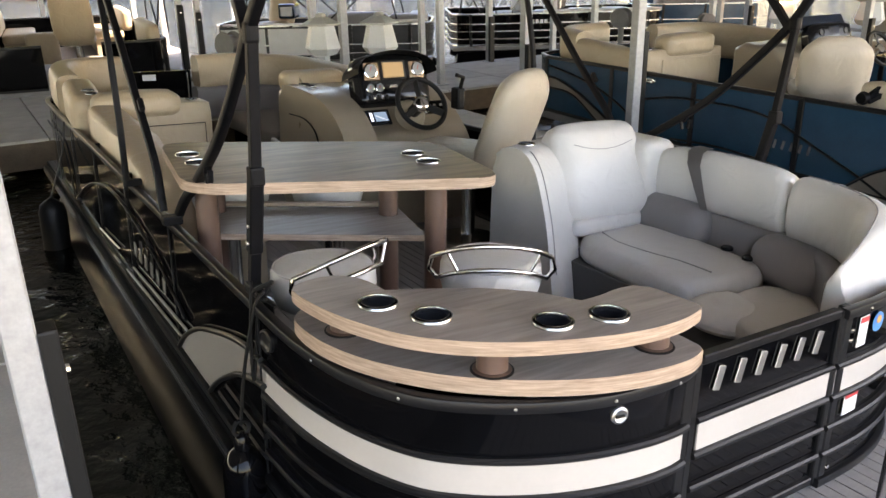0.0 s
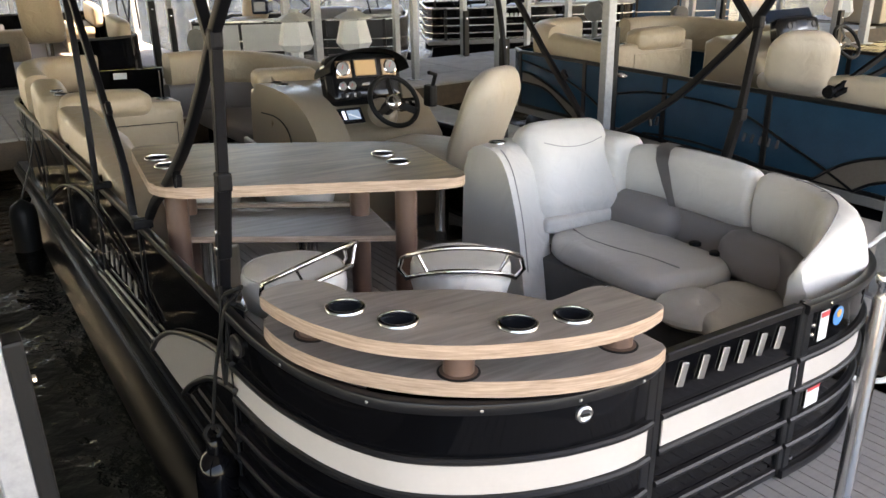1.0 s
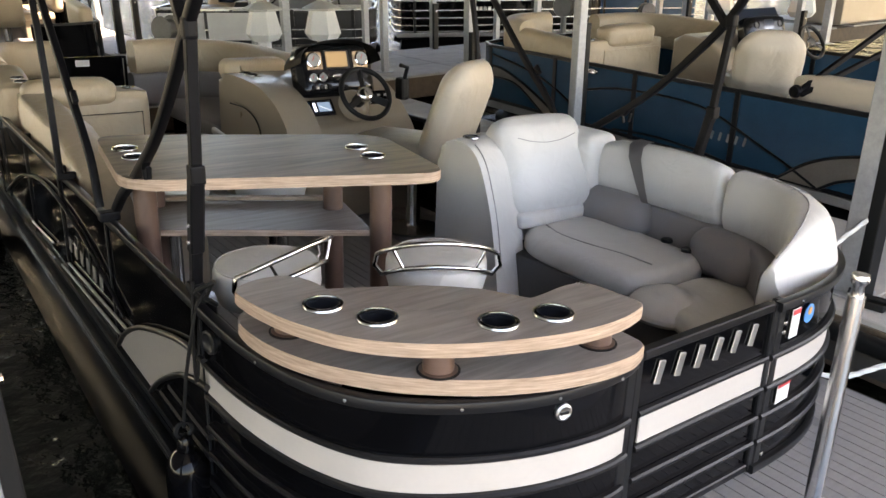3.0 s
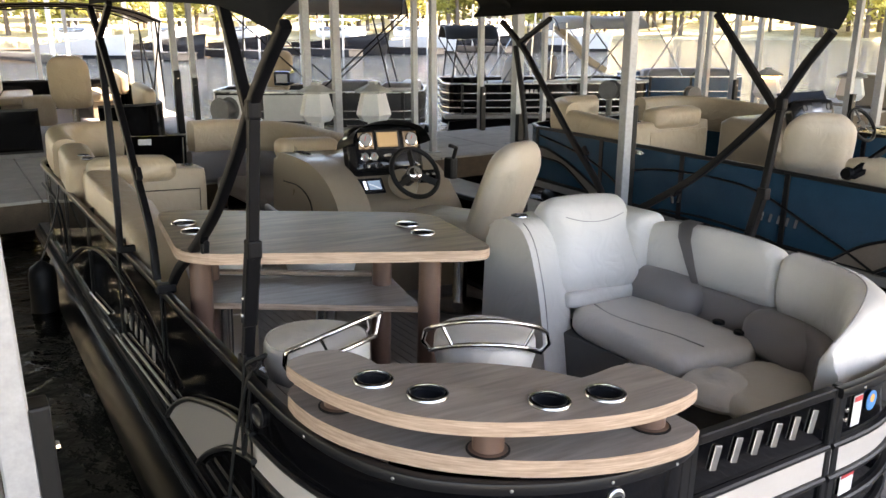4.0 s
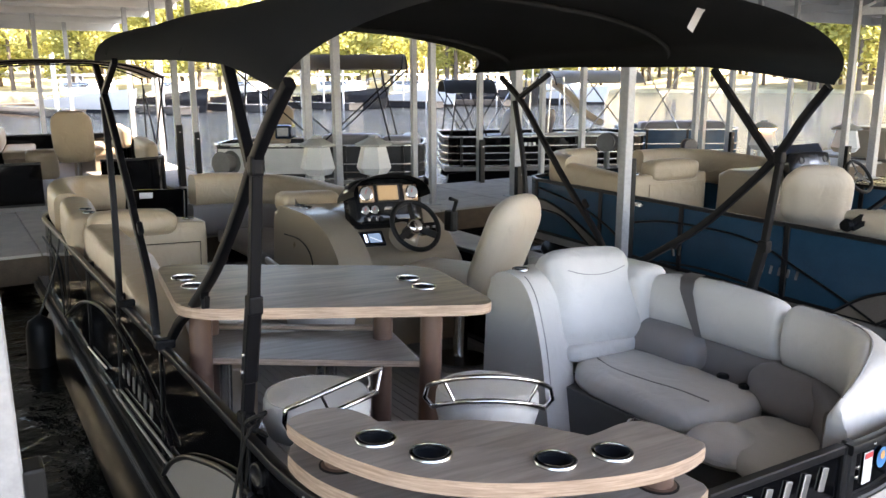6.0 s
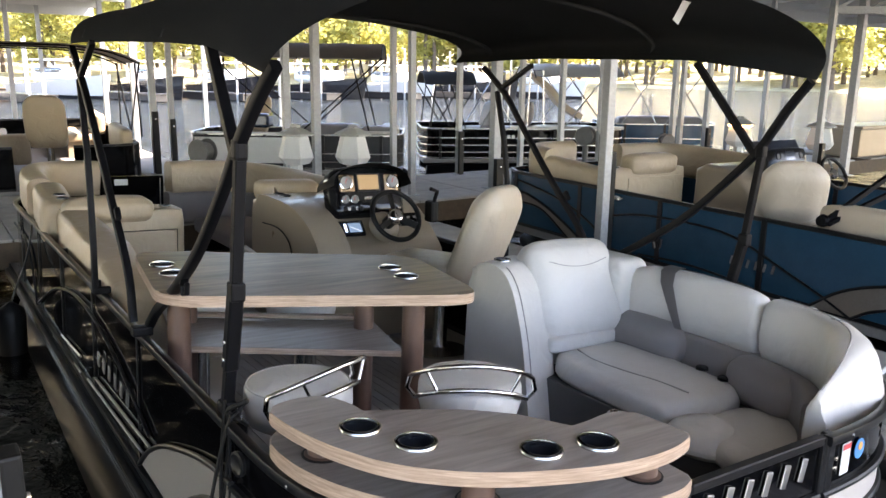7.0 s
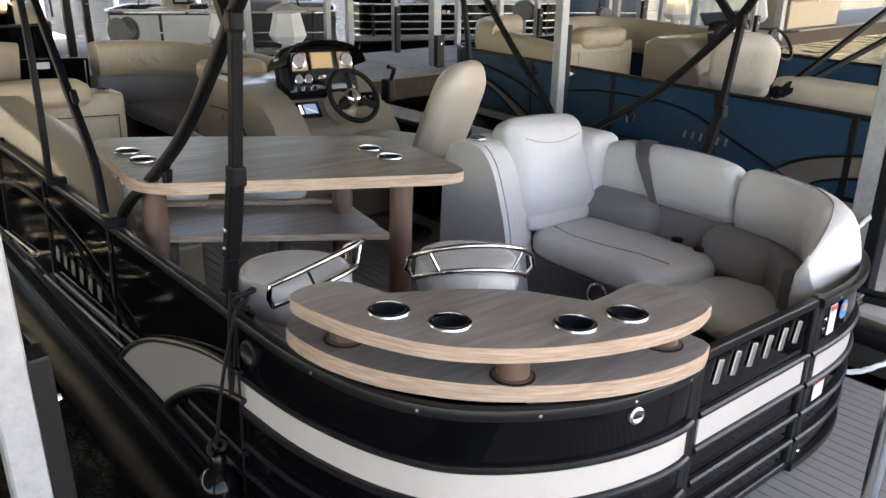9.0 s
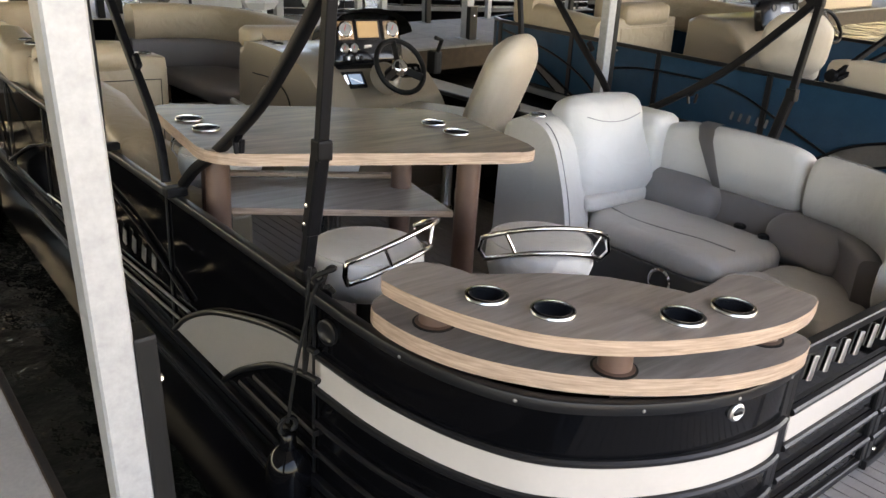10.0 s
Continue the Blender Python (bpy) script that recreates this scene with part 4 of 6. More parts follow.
part("seat", cushion(B(), (0.62, 1.75, 0.16), 0.06, 0.01, pose(0.90, 5.05, 0.46), 9), VINYL_TAN, chaise, smooth=60)
part("base", box(B(), (0.9, 5.05, 0.25), (0.56, 1.7, 0.30), 0.02), CONSOLE, chaise)
part("gate", box(B(), (1.66, 8.58, 0.52), (0.62, 0.03, 0.84), 0.005, 1), BLACK, boat, "black bow gate with white label")
part("gate_label", box(B(), (1.55, 8.562, 0.88), (0.13, 0.003, 0.06)), WHITE, boat)
part("gate_edge", tube(B(), [(1.93, 8.55, 0.92), (1.93, 8.55, 0.2)], 0.008, 8), STEEL, boat)

# ---- canopy ----
bimini = thing("bimini_top", (1.8, 4, 2), "black canvas bimini top on black square struts", "canopy")
bimini.matrix_basis = Matrix()
for x, k, xf, up in ((0.555, 1, 0.492, 0.0), (3.095, -1, 3.12, 0.06)):
    rear = smoothline([(x, 3.50, 0.82), (x, 3.36, 0.92), (x, 3.16, 1.03), (x, 2.83, 1.245), (x, 2.56, 1.49), (x, 2.42, 1.64), (x + 0.01 * k, 2.30, 1.77 + up * 0.8), (x + 0.02 * k, 2.19, 1.87 + up * 1.4)], 5)
    part("rear_bow", sweep(B(), rear, rounded(0.034, 0.036, 0.007, 2)), STRUT, bimini, smooth=40)
    front = smoothline([(xf, 3.50, 0.84), (xf, 3.57, 1.04), (xf, 3.82, 1.285), (xf, 3.97, 1.435), (xf, 4.19, 1.64 + up * 0.4), (xf, 4.40, 1.82 + up), (xf, 4.64, 1.99 + up)], 5)
    part("front_bow", sweep(B(), front, rounded(0.032, 0.034, 0.007, 2)), STRUT, bimini, smooth=40)
    part("front_bow", flatbar(B(), (xf, 4.46, 1.84 + up), (xf, 4.13, 2.0 + up), 0.028, 0.028), STRUT, bimini)
    part("front_pole", sweep(B(), smoothline([(xf, 4.29, 0.79), (xf, 4.30, 1.12), (xf, 4.36, 1.49), (xf, 4.48, 1.83 + up)], 5), rounded(0.03, 0.03, 0.006, 2)), STRUT, bimini, smooth=40)
    lower = part("rear_post", flatbar(B(), (x, 2.535, 0.79), (x, 2.445, 1.22), 0.036, 0.033), STRUT, bimini)
    part("upper_post", flatbar(B(), (x, 2.45, 1.18), (x, 2.405, 1.62), 0.034, 0.030), STRUT, bimini)
    part("clamp", box(box(B(), (x, 2.445, 1.20), (0.046, 0.05, 0.06), 0.008, 2), (x, 2.478, 1.06), (0.046, 0.042, 0.26), 0.006, 1, pose(0, 0, 0, 11.8)), STRUT, lower)
    part("knuckle", box(B(), (x, 2.41, 1.63), (0.042, 0.046, 0.065), 0.012, 2), STRUT, bimini)
    part("mount", box(B(), ((x + xf) / 2, 3.50, 0.80), (0.02 + abs(x - xf), 0.06, 0.04), 0.008, 2), STRUT, bimini)
    part("mount", box(B(), (x, 2.535, 0.80), (0.05, 0.06, 0.04), 0.01, 2), STRUT, bimini)
    part("mount", box(B(), ((x + xf) / 2, 4.29, 0.80), (0.02 + abs(x - xf), 0.04, 0.035), 0.008, 2), STRUT, bimini)
    hook = box(box(B(), (x, 2.985, 1.125), (0.03, 0.03, 0.05), 0.006, 1, pose(0, 0, 0, 35)), (x, 2.955, 1.095), (0.02, 0.012, 0.05), 0.004, 1, pose(0, 0, 0, 10))
    box(hook, (x, 3.0, 1.085), (0.02, 0.012, 0.05), 0.004, 1, pose(0, 0, 0, -15))
    part("clip", hook, STRUT, bimini)
    part("clip", box(B(), (xf, 3.73, 1.265), (0.024, 0.03, 0.06), 0.005, 1, pose(0, 0, 0, -40)), STRUT, bimini)
    for z in (0.97, 1.03):
        part("bolt", lathe(B(), [(0.008, 0), (0.007, 0.006), (0, 0.008)], 10, m=pose(x - 0.022 * k, 2.57 - (z - 0.79) * 0.21 - 0.035, z, 0, -90 * k, 0)), CHROME, lower)
    part("mid_bow", flatbar(B(), (x, 2.43, 1.60), (x + 0.01 * k, 2.70 + up * 2, 1.95 + up * 1.6), 0.034, 0.032), STRUT, bimini)
def along(y, rows):
    """Straight steps between rows of (y, value)."""
    for (y0, a), (y1, b) in zip(rows, rows[1:]):
        if y <= y1:
            return a + (b - a) * max(0.0, (y - y0) / (y1 - y0))
    return rows[-1][1]


HEM_PORT = ((2.13, 1.845), (2.35, 1.888), (2.6, 1.930), (3.2, 1.965), (4.2, 2.008), (4.85, 2.02))
HEM_STB = ((2.13, 1.955), (2.51, 2.017), (2.84, 2.055), (3.9, 2.087), (4.85, 2.08))
CROWN = ((2.13, 2.26), (2.8, 2.33), (3.6, 2.325), (4.85, 2.30))


def canvas_point(u, y):
    """u runs from the port hem, -1, over the crown to the starboard hem, 1."""
    f = (y - 2.13) / 2.72
    hem = along(y, HEM_PORT if u < 0 else HEM_STB)
    e = 1.6 + 1.0 * f if u < 0 else 2.45 + 0.2 * f
    a = math.copysign(abs(math.sin(u * math.pi / 2)) ** (2 / e), u)
    h = abs(math.cos(u * math.pi / 2)) ** (2 / e)
    x = 1.825 + a * (1.305 if u < 0 else 1.30) - 0.11 * max(0.0, (u - 0.70) / 0.30) ** 2
    crown = along(y, CROWN)
    z = hem + (crown - hem) * h
    z -= 0.014 * math.sin(f * math.pi * 3) ** 2 * h
    z += 0.006 * noise.noise(Vector((x * 3, y * 3, 0)))
    return (x, y, z)


bm = B()
NX, NY = 44, 24
grid = []
for j in range(NY + 1):
    grid.append([bm.verts.new(canvas_point(i / NX * 2 - 1, 2.13 + 2.72 * j / NY)) for i in range(NX + 1)])
for j in range(NY):
    for i in range(NX):
        bm.faces.new((grid[j][i], grid[j][i + 1], grid[j + 1][i + 1], grid[j + 1][i]))
bmesh.ops.solidify(bm, geom=bm.faces[:], thickness=0.010)
part("canvas", bm, FABRIC, bimini, smooth=70)
for y in (3.1, 4.5):
    pts = [Vector(canvas_point(i / 16 - 1, y)) - Vector((0, 0, 0.02)) for i in range(1, 32)]
    part("hoop", tube(B(), pts, 0.013, 8), FABRIC, bimini, smooth=60)
tag = B()
box(tag, (0, 0, 0), (0.05, 0.002, 0.13), 0.0, 1, pose(0, 0, 0, 15, 20, 10))
box(tag, (0.06, 0.0, 0.06), (0.10, 0.002, 0.04), 0.0, 1, pose(0, 0, 0, 5, -30, 20))
tag.transform(pose(2.49, 2.45, 2.225))
part("paper_tag", tag, WHITE, bimini, "white paper tag")


# ---- surroundings, level ----
def sheet(name, pts, z0, z1, m, label, category, kind="structure"):
    ob = part(name, prism(B(), pts, z0, z1), m, None)
    return tagged(ob, label, category, kind=kind)


WATER = bpy.data.materials.new("lake_water")
WATER.use_nodes = True
_nt = WATER.node_tree
_b = _nt.nodes["Principled BSDF"]
_b.inputs["Base Color"].default_value = (0.011, 0.013, 0.010, 1)
_b.inputs["Roughness"].default_value = 0.06
_t = _nt.nodes.new("ShaderNodeTexCoord")
_n = _nt.nodes.new("ShaderNodeTexNoise")
_n.inputs["Scale"].default_value, _n.inputs["Detail"].default_value = 2.2, 5
_p = _nt.nodes.new("ShaderNodeBump")
_p.inputs["Strength"].default_value, _p.inputs["Distance"].default_value = 0.8, 0.10
_nt.links.new(_t.outputs["Object"], _n.inputs["Vector"])
# calm between the docks, choppy out on the open lake
_w = _nt.nodes.new("ShaderNodeVectorMath")
_w.operation = "LENGTH"
_nt.links.new(_t.outputs["Object"], _w.inputs[0])
_o = _nt.nodes.new("ShaderNodeMapRange")
_o.inputs["From Min"].default_value, _o.inputs["From Max"].default_value = 9, 28
_o.inputs["To Min"].default_value, _o.inputs["To Max"].default_value = 0.10, 1.6
_nt.links.new(_w.outputs["Value"], _o.inputs["Value"])
_nt.links.new(_o.outputs[0], _p.inputs["Distance"])
_nt.links.new(_n.outputs["Fac"], _p.inputs["Height"])
_nt.links.new(_p.outputs["Normal"], _b.inputs["Normal"])
WZ = -0.35
sheet("water", [(-1500, -1500), (1500, -1500), (1500, 1500), (-1500, 1500)], WZ - 2, WZ, WATER, "dark rippled lake water", "water")

DZ = 0.10
dockf = sheet("finger_dock", [(-2.2, -8), (-0.15, -8), (-0.15, 8.8), (-2.2, 8.8)], -0.2, DZ - 0.03, WOODEDGE, "grey concrete finger dock with timber edge", "dock")
docks = sheet("finger_dock_2", [(3.47, -8), (4.80, -8), (4.80, 8.9), (3.47, 8.9)], -0.2, DZ - 0.03, WOODEDGE, "grey concrete finger dock with timber edge", "dock")
dockm = sheet("main_dock", [(-30, 8.9), (60, 8.9), (60, 11.15), (3.9, 11.15), (3.9, 22), (2.95, 22), (2.95, 12.1), (-30, 12.1)], -0.2, DZ - 0.03, WOODEDGE, "pale slab-paved main dock", "dock")
SLABS = {}


def slab_mesh(w, d):
    if (w, d) not in SLABS:
        bm = box(B(), (0, 0, 0), (w - 0.012, d - 0.012, 0.05), 0.006, 1)
        me = bpy.data.meshes.new("slab")
        bm.to_mesh(me)
        bm.free()
        me.materials.append(CONCRETE)
        SLABS[(w, d)] = me
    return SLABS[(w, d)]


def slab(parent, x, y, w, d):
    ob = new("slab", slab_mesh(w, d))
    ob.parent = parent
    ob.location = (x, y, DZ - 0.025 + 0.002 * random.random())


for i in range(9):
    for j in range(2):
        slab(dockf, -1.155 + (j - 0.5) * 1.0, -5.2 + 1.5 * i + 0.75, 1.0, 1.5)
for i in range(12):
    slab(docks, 4.135, -8 + 1.4 * i + 0.7, 1.31, 1.4)
for i in range(16):
    for j in range(6):
        if j < 3 or (i < 5 and j < 4):
            slab(dockm, -2.4 + 1.2 * i, 9.275 + 0.75 * j, 1.2, 0.75)
for j in range(8):
    for x in (3.425, ):
        slab(dockm, x, 12.6 + 0.98 * j, 0.94, 0.98)
part("slab_far", box(box(B(), (-16.5, 10.5, DZ - 0.02), (27, 3.15, 0.04)), (38.4, 10.03, DZ - 0.02), (43, 2.2, 0.04)), CONCRETE, dockm)
for d0, x in ((docks, 3.47), (docks, 4.80), (dockf, -0.15)):
    part("fascia", box(B(), (x + (0.02 if x != 3.47 else -0.02), 0.4, -0.08), (0.04, 16.8, 0.15), 0.004, 1), FASCIA, d0)
for x in (3.44, ):
    part("bumper", sweep(B(), [(x - 0.04, -6, 0.02), (x - 0.04, 8.6, 0.02)], rounded(0.08, 0.09, 0.03, 3)), RUBBER, docks, "black rubber bumper", smooth=60)

# roof on steel posts, one mesh with its beams
bm = B()
box(bm, (-17.5, 12.5, 3.65), (45, 29.0, 0.06))
box(bm, (37.5, 6.0, 3.65), (65, 16.0, 0.06))
for i in range(10):
    y = -0.3 + 2.9 * i
    box(bm, (-17.5, y, 3.54), (45, 0.09, 0.16))
    if y < 13:
        box(bm, (37.5, y, 3.54), (65, 0.09, 0.16))
for i in range(17):
    x = -36 + 6.0 * i
    box(bm, (x, 13.3 if x < 5 else 6.8, 3.44), (0.10, 27.4 if x < 5 else 14.4, 0.20))
box(bm, (-17.5, 26.9, 3.5), (45, 0.12, 0.42))
box(bm, (37.5, 13.9, 3.5), (65, 0.12, 0.32))
roof = tagged(part("ceiling", bm, ROOF, None), "pale steel marina roof with beams", "roof", kind="structure")


def dock_post(x, y, s=0.09, z0=DZ, z1=3.62, guard=0.0, label="square galvanised steel roof post", m=None, dx=0.0, dy=-1.0):
    t = thing("dock_post", (x, y, z0), label, "post", "roof posts", aboard=False)
    # an open channel: web and two flanges
    h = z1 - z0
    part("web", box(B(), (0, 0, h / 2), (s, s * 0.96, h), 0.005, 1), m or GALV, t)
    part("base_plate", box(B(), (0, 0, 0.006), (s * 2, s * 2, 0.012), 0.003, 1), GALV, t)
    if guard:
        g = part("guard", box(B(), (dx * s * 0.78, dy * s * 0.78, guard / 2), (s * (0.62 if dx else 1.05), s * (0.62 if dy else 1.05), guard), 0.008, 2), RUBBER, t, "black rubber guard")
        part("bolt", lathe(B(), [(0.014, 0), (0.012, 0.008), (0, 0.01)], 12, m=pose(dx * s * 1.12, dy * s * 1.12, guard - 0.12, 90 if dy else 0, 90 * dx, 0)), CHROME, g)
    return t


dock_post(-0.12, 2.02, 0.072, guard=0.88, dx=1, dy=0, z0=DZ)
dock_post(3.72, 1.93, 0.10, guard=0.98, dx=0, dy=-1)
dock_post(4.66, 4.88, 0.085, guard=1.05, dx=1, dy=0)
for x, y, s, g in ((5.55, 9.36, 0.085, 0), (4.83, 10.86, 0.11, 0), (3.16, 13.35, 0.095, 1.0), (3.55, 13.75, 0.085, 0.85), (7.47, 10.95, 0.085, 0.72), (6.98, 9.34, 0.13, 0.45),
                   (4.42, 10.98, 0.105, 0), (8.6, 9.7, 0.085, 0), (10.4, 10.6, 0.09, 0.6), (12.4, 10.6, 0.10, 0), (13.89, 10.95, 0.105, 0.6), (14.65, 10.95, 0.105, 0), (12.5, 7.6, 0.10, 0.6), (13.4, 7.6, 0.13, 0), (11.4, 9.6, 0.085, 0),
                   (15.9, 10.95, 0.10, 0), (8.81, 10.95, 0.085, 0), (6.2, 10.95, 0.085, 0)):
    dock_post(x, y, s, guard=g)
for x, y in ((4.1, 21.5), (4.2, 19.0), (2.2, 23.0), (0.6, 25.0), (7.4, 24.0), (9.6, 23.5), (3.4, 26.6), (6.0, 26.6)):
    dock_post(x, y, 0.11, z0=WZ - 0.3)
for x, y in ((12.5, 7.6), (13.4, 7.6)):
    t = thing("roof_brace", (x, y, 2.85), "galvanised cross beam between roof posts", "beam", aboard=False)
    part("beam", box(B(), (1.5, -0.9, 0.0), (3.6, 0.06, 0.12), 0.004, 1, pose(0, 0, 0, 0, 0, -32)), GALV, t)
    part("diagonal", flatbar(B(), (0, 0, 0), (1.2, -0.75, 0.75), 0.05, 0.05), GALV, t)


# power pedestals
def pedestal(x, y, lit=False):
    t = thing("power_pedestal", (x, y, DZ), "cream dock power pedestal with a pitched cap", "pedestal", "power pedestals", aboard=False, rz=20)
    t.scale = (1.45, 1.45, 1.45)
    part("column", lathe(B(), [(0.10, 0), (0.10, 0.02), (0.06, 0.04), (0.06, 0.32), (0.09, 0.34)], 6), WHITE, t)
    part("housing", lathe(B(), [(0.06, 0.31), (0.125, 0.325), (0.165, 0.38), (0.115, 0.58)], 6), WHITE, t, "cream flared housing")
    cap = part("cap", lathe(B(), [(0.14, 0.575), (0.175, 0.582), (0.175, 0.595), (0.07, 0.645), (0.05, 0.65), (0.045, 0.675), (0, 0.685)], 6), mat("grey_cap", (0.45, 0.44, 0.40), 0.5) if "grey_cap" not in bpy.data.materials else bpy.data.materials["grey_cap"], t, "grey cap")
    part("outlet_cover", box(B(), (0.125, 0.0, 0.47), (0.02, 0.09, 0.11), 0.01, 2, pose(0, 0, 0, 0, -14, 0)), WHITE, t)
    part("outlet", lathe(B(), [(0.022, 0), (0.02, 0.012), (0, 0.012)], 12, m=pose(0.13, 0.05, 0.41, 0, 80, 20)), RUBBER, t)
    if lit:
        part("light", lathe(B(), [(0.135, 0.555), (0.15, 0.574)], 6), emit("amber_lamp", (1.0, 0.55, 0.2), 3.0), t, "amber light strip")
    return t


pedestal(4.74, 9.55)
pedestal(4.08, 9.9)
pedestal(12.1, 8.85, True)
pedestal(12.8, 7.75)

box_t = thing("dock_box", (17.8, 9.5, DZ), "taupe dock storage box with a sloped lid", "storage box", aboard=False)
part("body", box(B(), (0, 0, 0.30), (2.3, 0.8, 0.60), 0.03, 2), CONSOLE, box_t)
part("lid", box(B(), (0, -0.01, 0.635), (2.36, 0.88, 0.07), 0.02, 2), CONSOLE, box_t)
part("latch", box(B(), (0, -0.455, 0.60), (0.12, 0.02, 0.08), 0.004, 1), STEEL, box_t)

# hose reels on short posts
CAST = mat("weathered_grey_metal", (0.17, 0.165, 0.155), 0.5, metal=0.3, var=0.2, bump=0.1)


def hose_reel(x, y, rz, k=1.0):
    reel = thing("hose_reel", (x, y, DZ), "grey hose reel on a short post", "hose reel", "hose reels", aboard=False, rz=rz)
    part("post", lathe(B(), [(0.05, 0), (0.05, 0.42)], 12), CAST, reel, smooth=40)
    RM = pose(0, 0, 0.55, 0, 90, 0)
    for z in (-0.11, 0.09):
        part("flange", lathe(B(), [(0.17, z), (0.175, z + 0.01), (0.17, z + 0.02), (0.05, z + 0.02)], 24, m=RM), CAST, reel, smooth=40)
    part("hose", lathe(B(), [(0.12, -0.09), (0.13, -0.06), (0.12, -0.03), (0.13, 0.0), (0.12, 0.03), (0.13, 0.06), (0.12, 0.09)], 24, m=RM), CAST, reel, smooth=60)
    part("crank", tube(B(), [(0.12, 0, 0.55), (0.17, 0, 0.55), (0.17, 0.1, 0.49), (0.22, 0.1, 0.49)], 0.012, 8), CAST, reel)
    reel.scale = (k, k, k)


hose_reel(3.25, 11.2, 30)
hose_reel(10.3, 10.85, 25, 1.0)
hose_reel(11.9, 10.3, 70, 0.8)


# ---- neighbouring pontoon boats ----
def canopy(parent, x0, x1, y0, y1, z, fabric, legs=True, name="canopy"):
    bm = B()
    g = []
    for j in range(9):
        row = []
        for i in range(13):
            s = i / 6 - 1
            row.append(bm.verts.new(((x0 + x1) / 2 + (x1 - x0) / 2 * s, y0 + (y1 - y0) * j / 8, z - 0.26 * abs(s) ** 3.2 - 0.015 * math.sin(j * math.pi / 2) ** 2)))
        g.append(row)
    for j in range(8):
        for i in range(12):
            bm.faces.new((g[j][i], g[j][i + 1], g[j + 1][i + 1], g[j + 1][i]))
    bmesh.ops.solidify(bm, geom=bm.faces[:], thickness=0.02)
    c = part(name, bm, fabric, parent, smooth=60)
    for j in (0, 4, 8):
        y = y0 + (y1 - y0) * j / 8
        part("bow", tube(B(), [((x0 + x1) / 2 + (x1 - x0) / 2 * s * 0.985, y, z - 0.03 - 0.26 * abs(s) ** 3.2) for s in [i / 8 - 1 for i in range(17)]], 0.013, 6), STRUT, c)
    if legs:
        for x in (x0 + 0.03, x1 - 0.03):
            ym = (y0 + y1) / 2
            for ya, yb in ((ym, y0), (ym, y1), (y0 + 0.2, y0 + 0.5), (y1 - 0.1, y1 - 0.2)):
                part("leg", tube(B(), [(x, ya, 0.62), (x, yb, z - 0.27)], 0.014, 6), STRUT, c)
    return c


def pontoon_neighbour(name, at, rz, L, W, panel, seat, label, rails=0, lounge_ends=True, gap=0.0, group="neighbouring boats"):
    """A moored pontoon boat: its own y runs along it; deck at z 0."""
    t = thing(name, (0, 0, 0), label, "boat", group, aboard=False)
    t.matrix_basis = pose(*at, 0, 0, rz)
    part("deck", box(B(), (W / 2, L / 2, -0.03), (W, L, 0.08), 0.01, 1), DECK, t)
    for x in (0.35, W - 0.35):
        part("pontoon", tube(B(), [(x, -0.1, -0.4), (x, 0.05, -0.38), (x, L - 0.8, -0.38), (x, L - 0.1, -0.25)], [0.2, 0.3, 0.3, 0.1], 16), ALU, t, smooth=50)
    r = 0.35
    loop = [(r, 0), (W - r, 0), (W - r * 0.3, r * 0.3), (W, r), (W, L - r), (W - r * 0.3, L - r * 0.3), (W - r, L), (r, L), (r * 0.3, L - r * 0.3), (0, L - r), (0, r), (r * 0.3, r * 0.3)]
    if gap:
        loop = [(W / 2 + gap, 0)] + loop[1:] + [loop[0], (W / 2 - gap, 0)]
    ring = not gap
    part("fence", sweep(B(), [(x, y, 0.31) for x, y in loop], [(-0.01, -0.28), (0.01, -0.28), (0.01, 0.28), (-0.01, 0.28)], ring), panel, t, smooth=30)
    part("top_rail", sweep(B(), [(x, y, 0.605) for x, y in loop], rounded(0.035, 0.035, 0.006, 1), ring), RAIL if not rails else STEEL, t)
    part("bottom_rail", sweep(B(), [(x, y, 0.03) for x, y in loop], rounded(0.035, 0.035, 0.006, 1), ring), RAIL if not rails else STEEL, t)
    for z in [0.15 + 0.14 * k for k in range(rails)]:
        part("rail", sweep(B(), [(x, y, z) for x, y in loop], [(-0.025, -0.01), (0.025, -0.01), (0.025, 0.01), (-0.025, 0.01)], ring), STEEL, t)
    n = int(L / 1.1)
    for k in range(n + 1):
        for x in (0, W):
            part("fence_post", box(B(), (x, r + (L - 2 * r) * k / n, 0.31), (0.045, 0.05, 0.6), 0.004, 1), RAIL, t)
    if lounge_ends:
        for y0, y1 in ((0.12, 2.0), (L - 2.3, L - 0.12)):
            for x, w in ((0.16, 0.2), (W - 0.16, 0.2)):
                part("seat_back", cushion(B(), (w, y1 - y0, 0.40), 0.08, 0.0, pose(x, (y0 + y1) / 2, 0.62), 7), seat, t, smooth=60)
                part("seat", cushion(B(), (0.55, y1 - y0, 0.16), 0.05, 0.0, pose(x + (0.35 if x < W / 2 else -0.35), (y0 + y1) / 2, 0.38), 7), seat, t, smooth=60)
                part("seat_base", box(B(), (x + (0.35 if x < W / 2 else -0.35), (y0 + y1) / 2, 0.16), (0.5, y1 - y0 - 0.1, 0.3), 0.01, 1), CONSOLE, t)
    return t


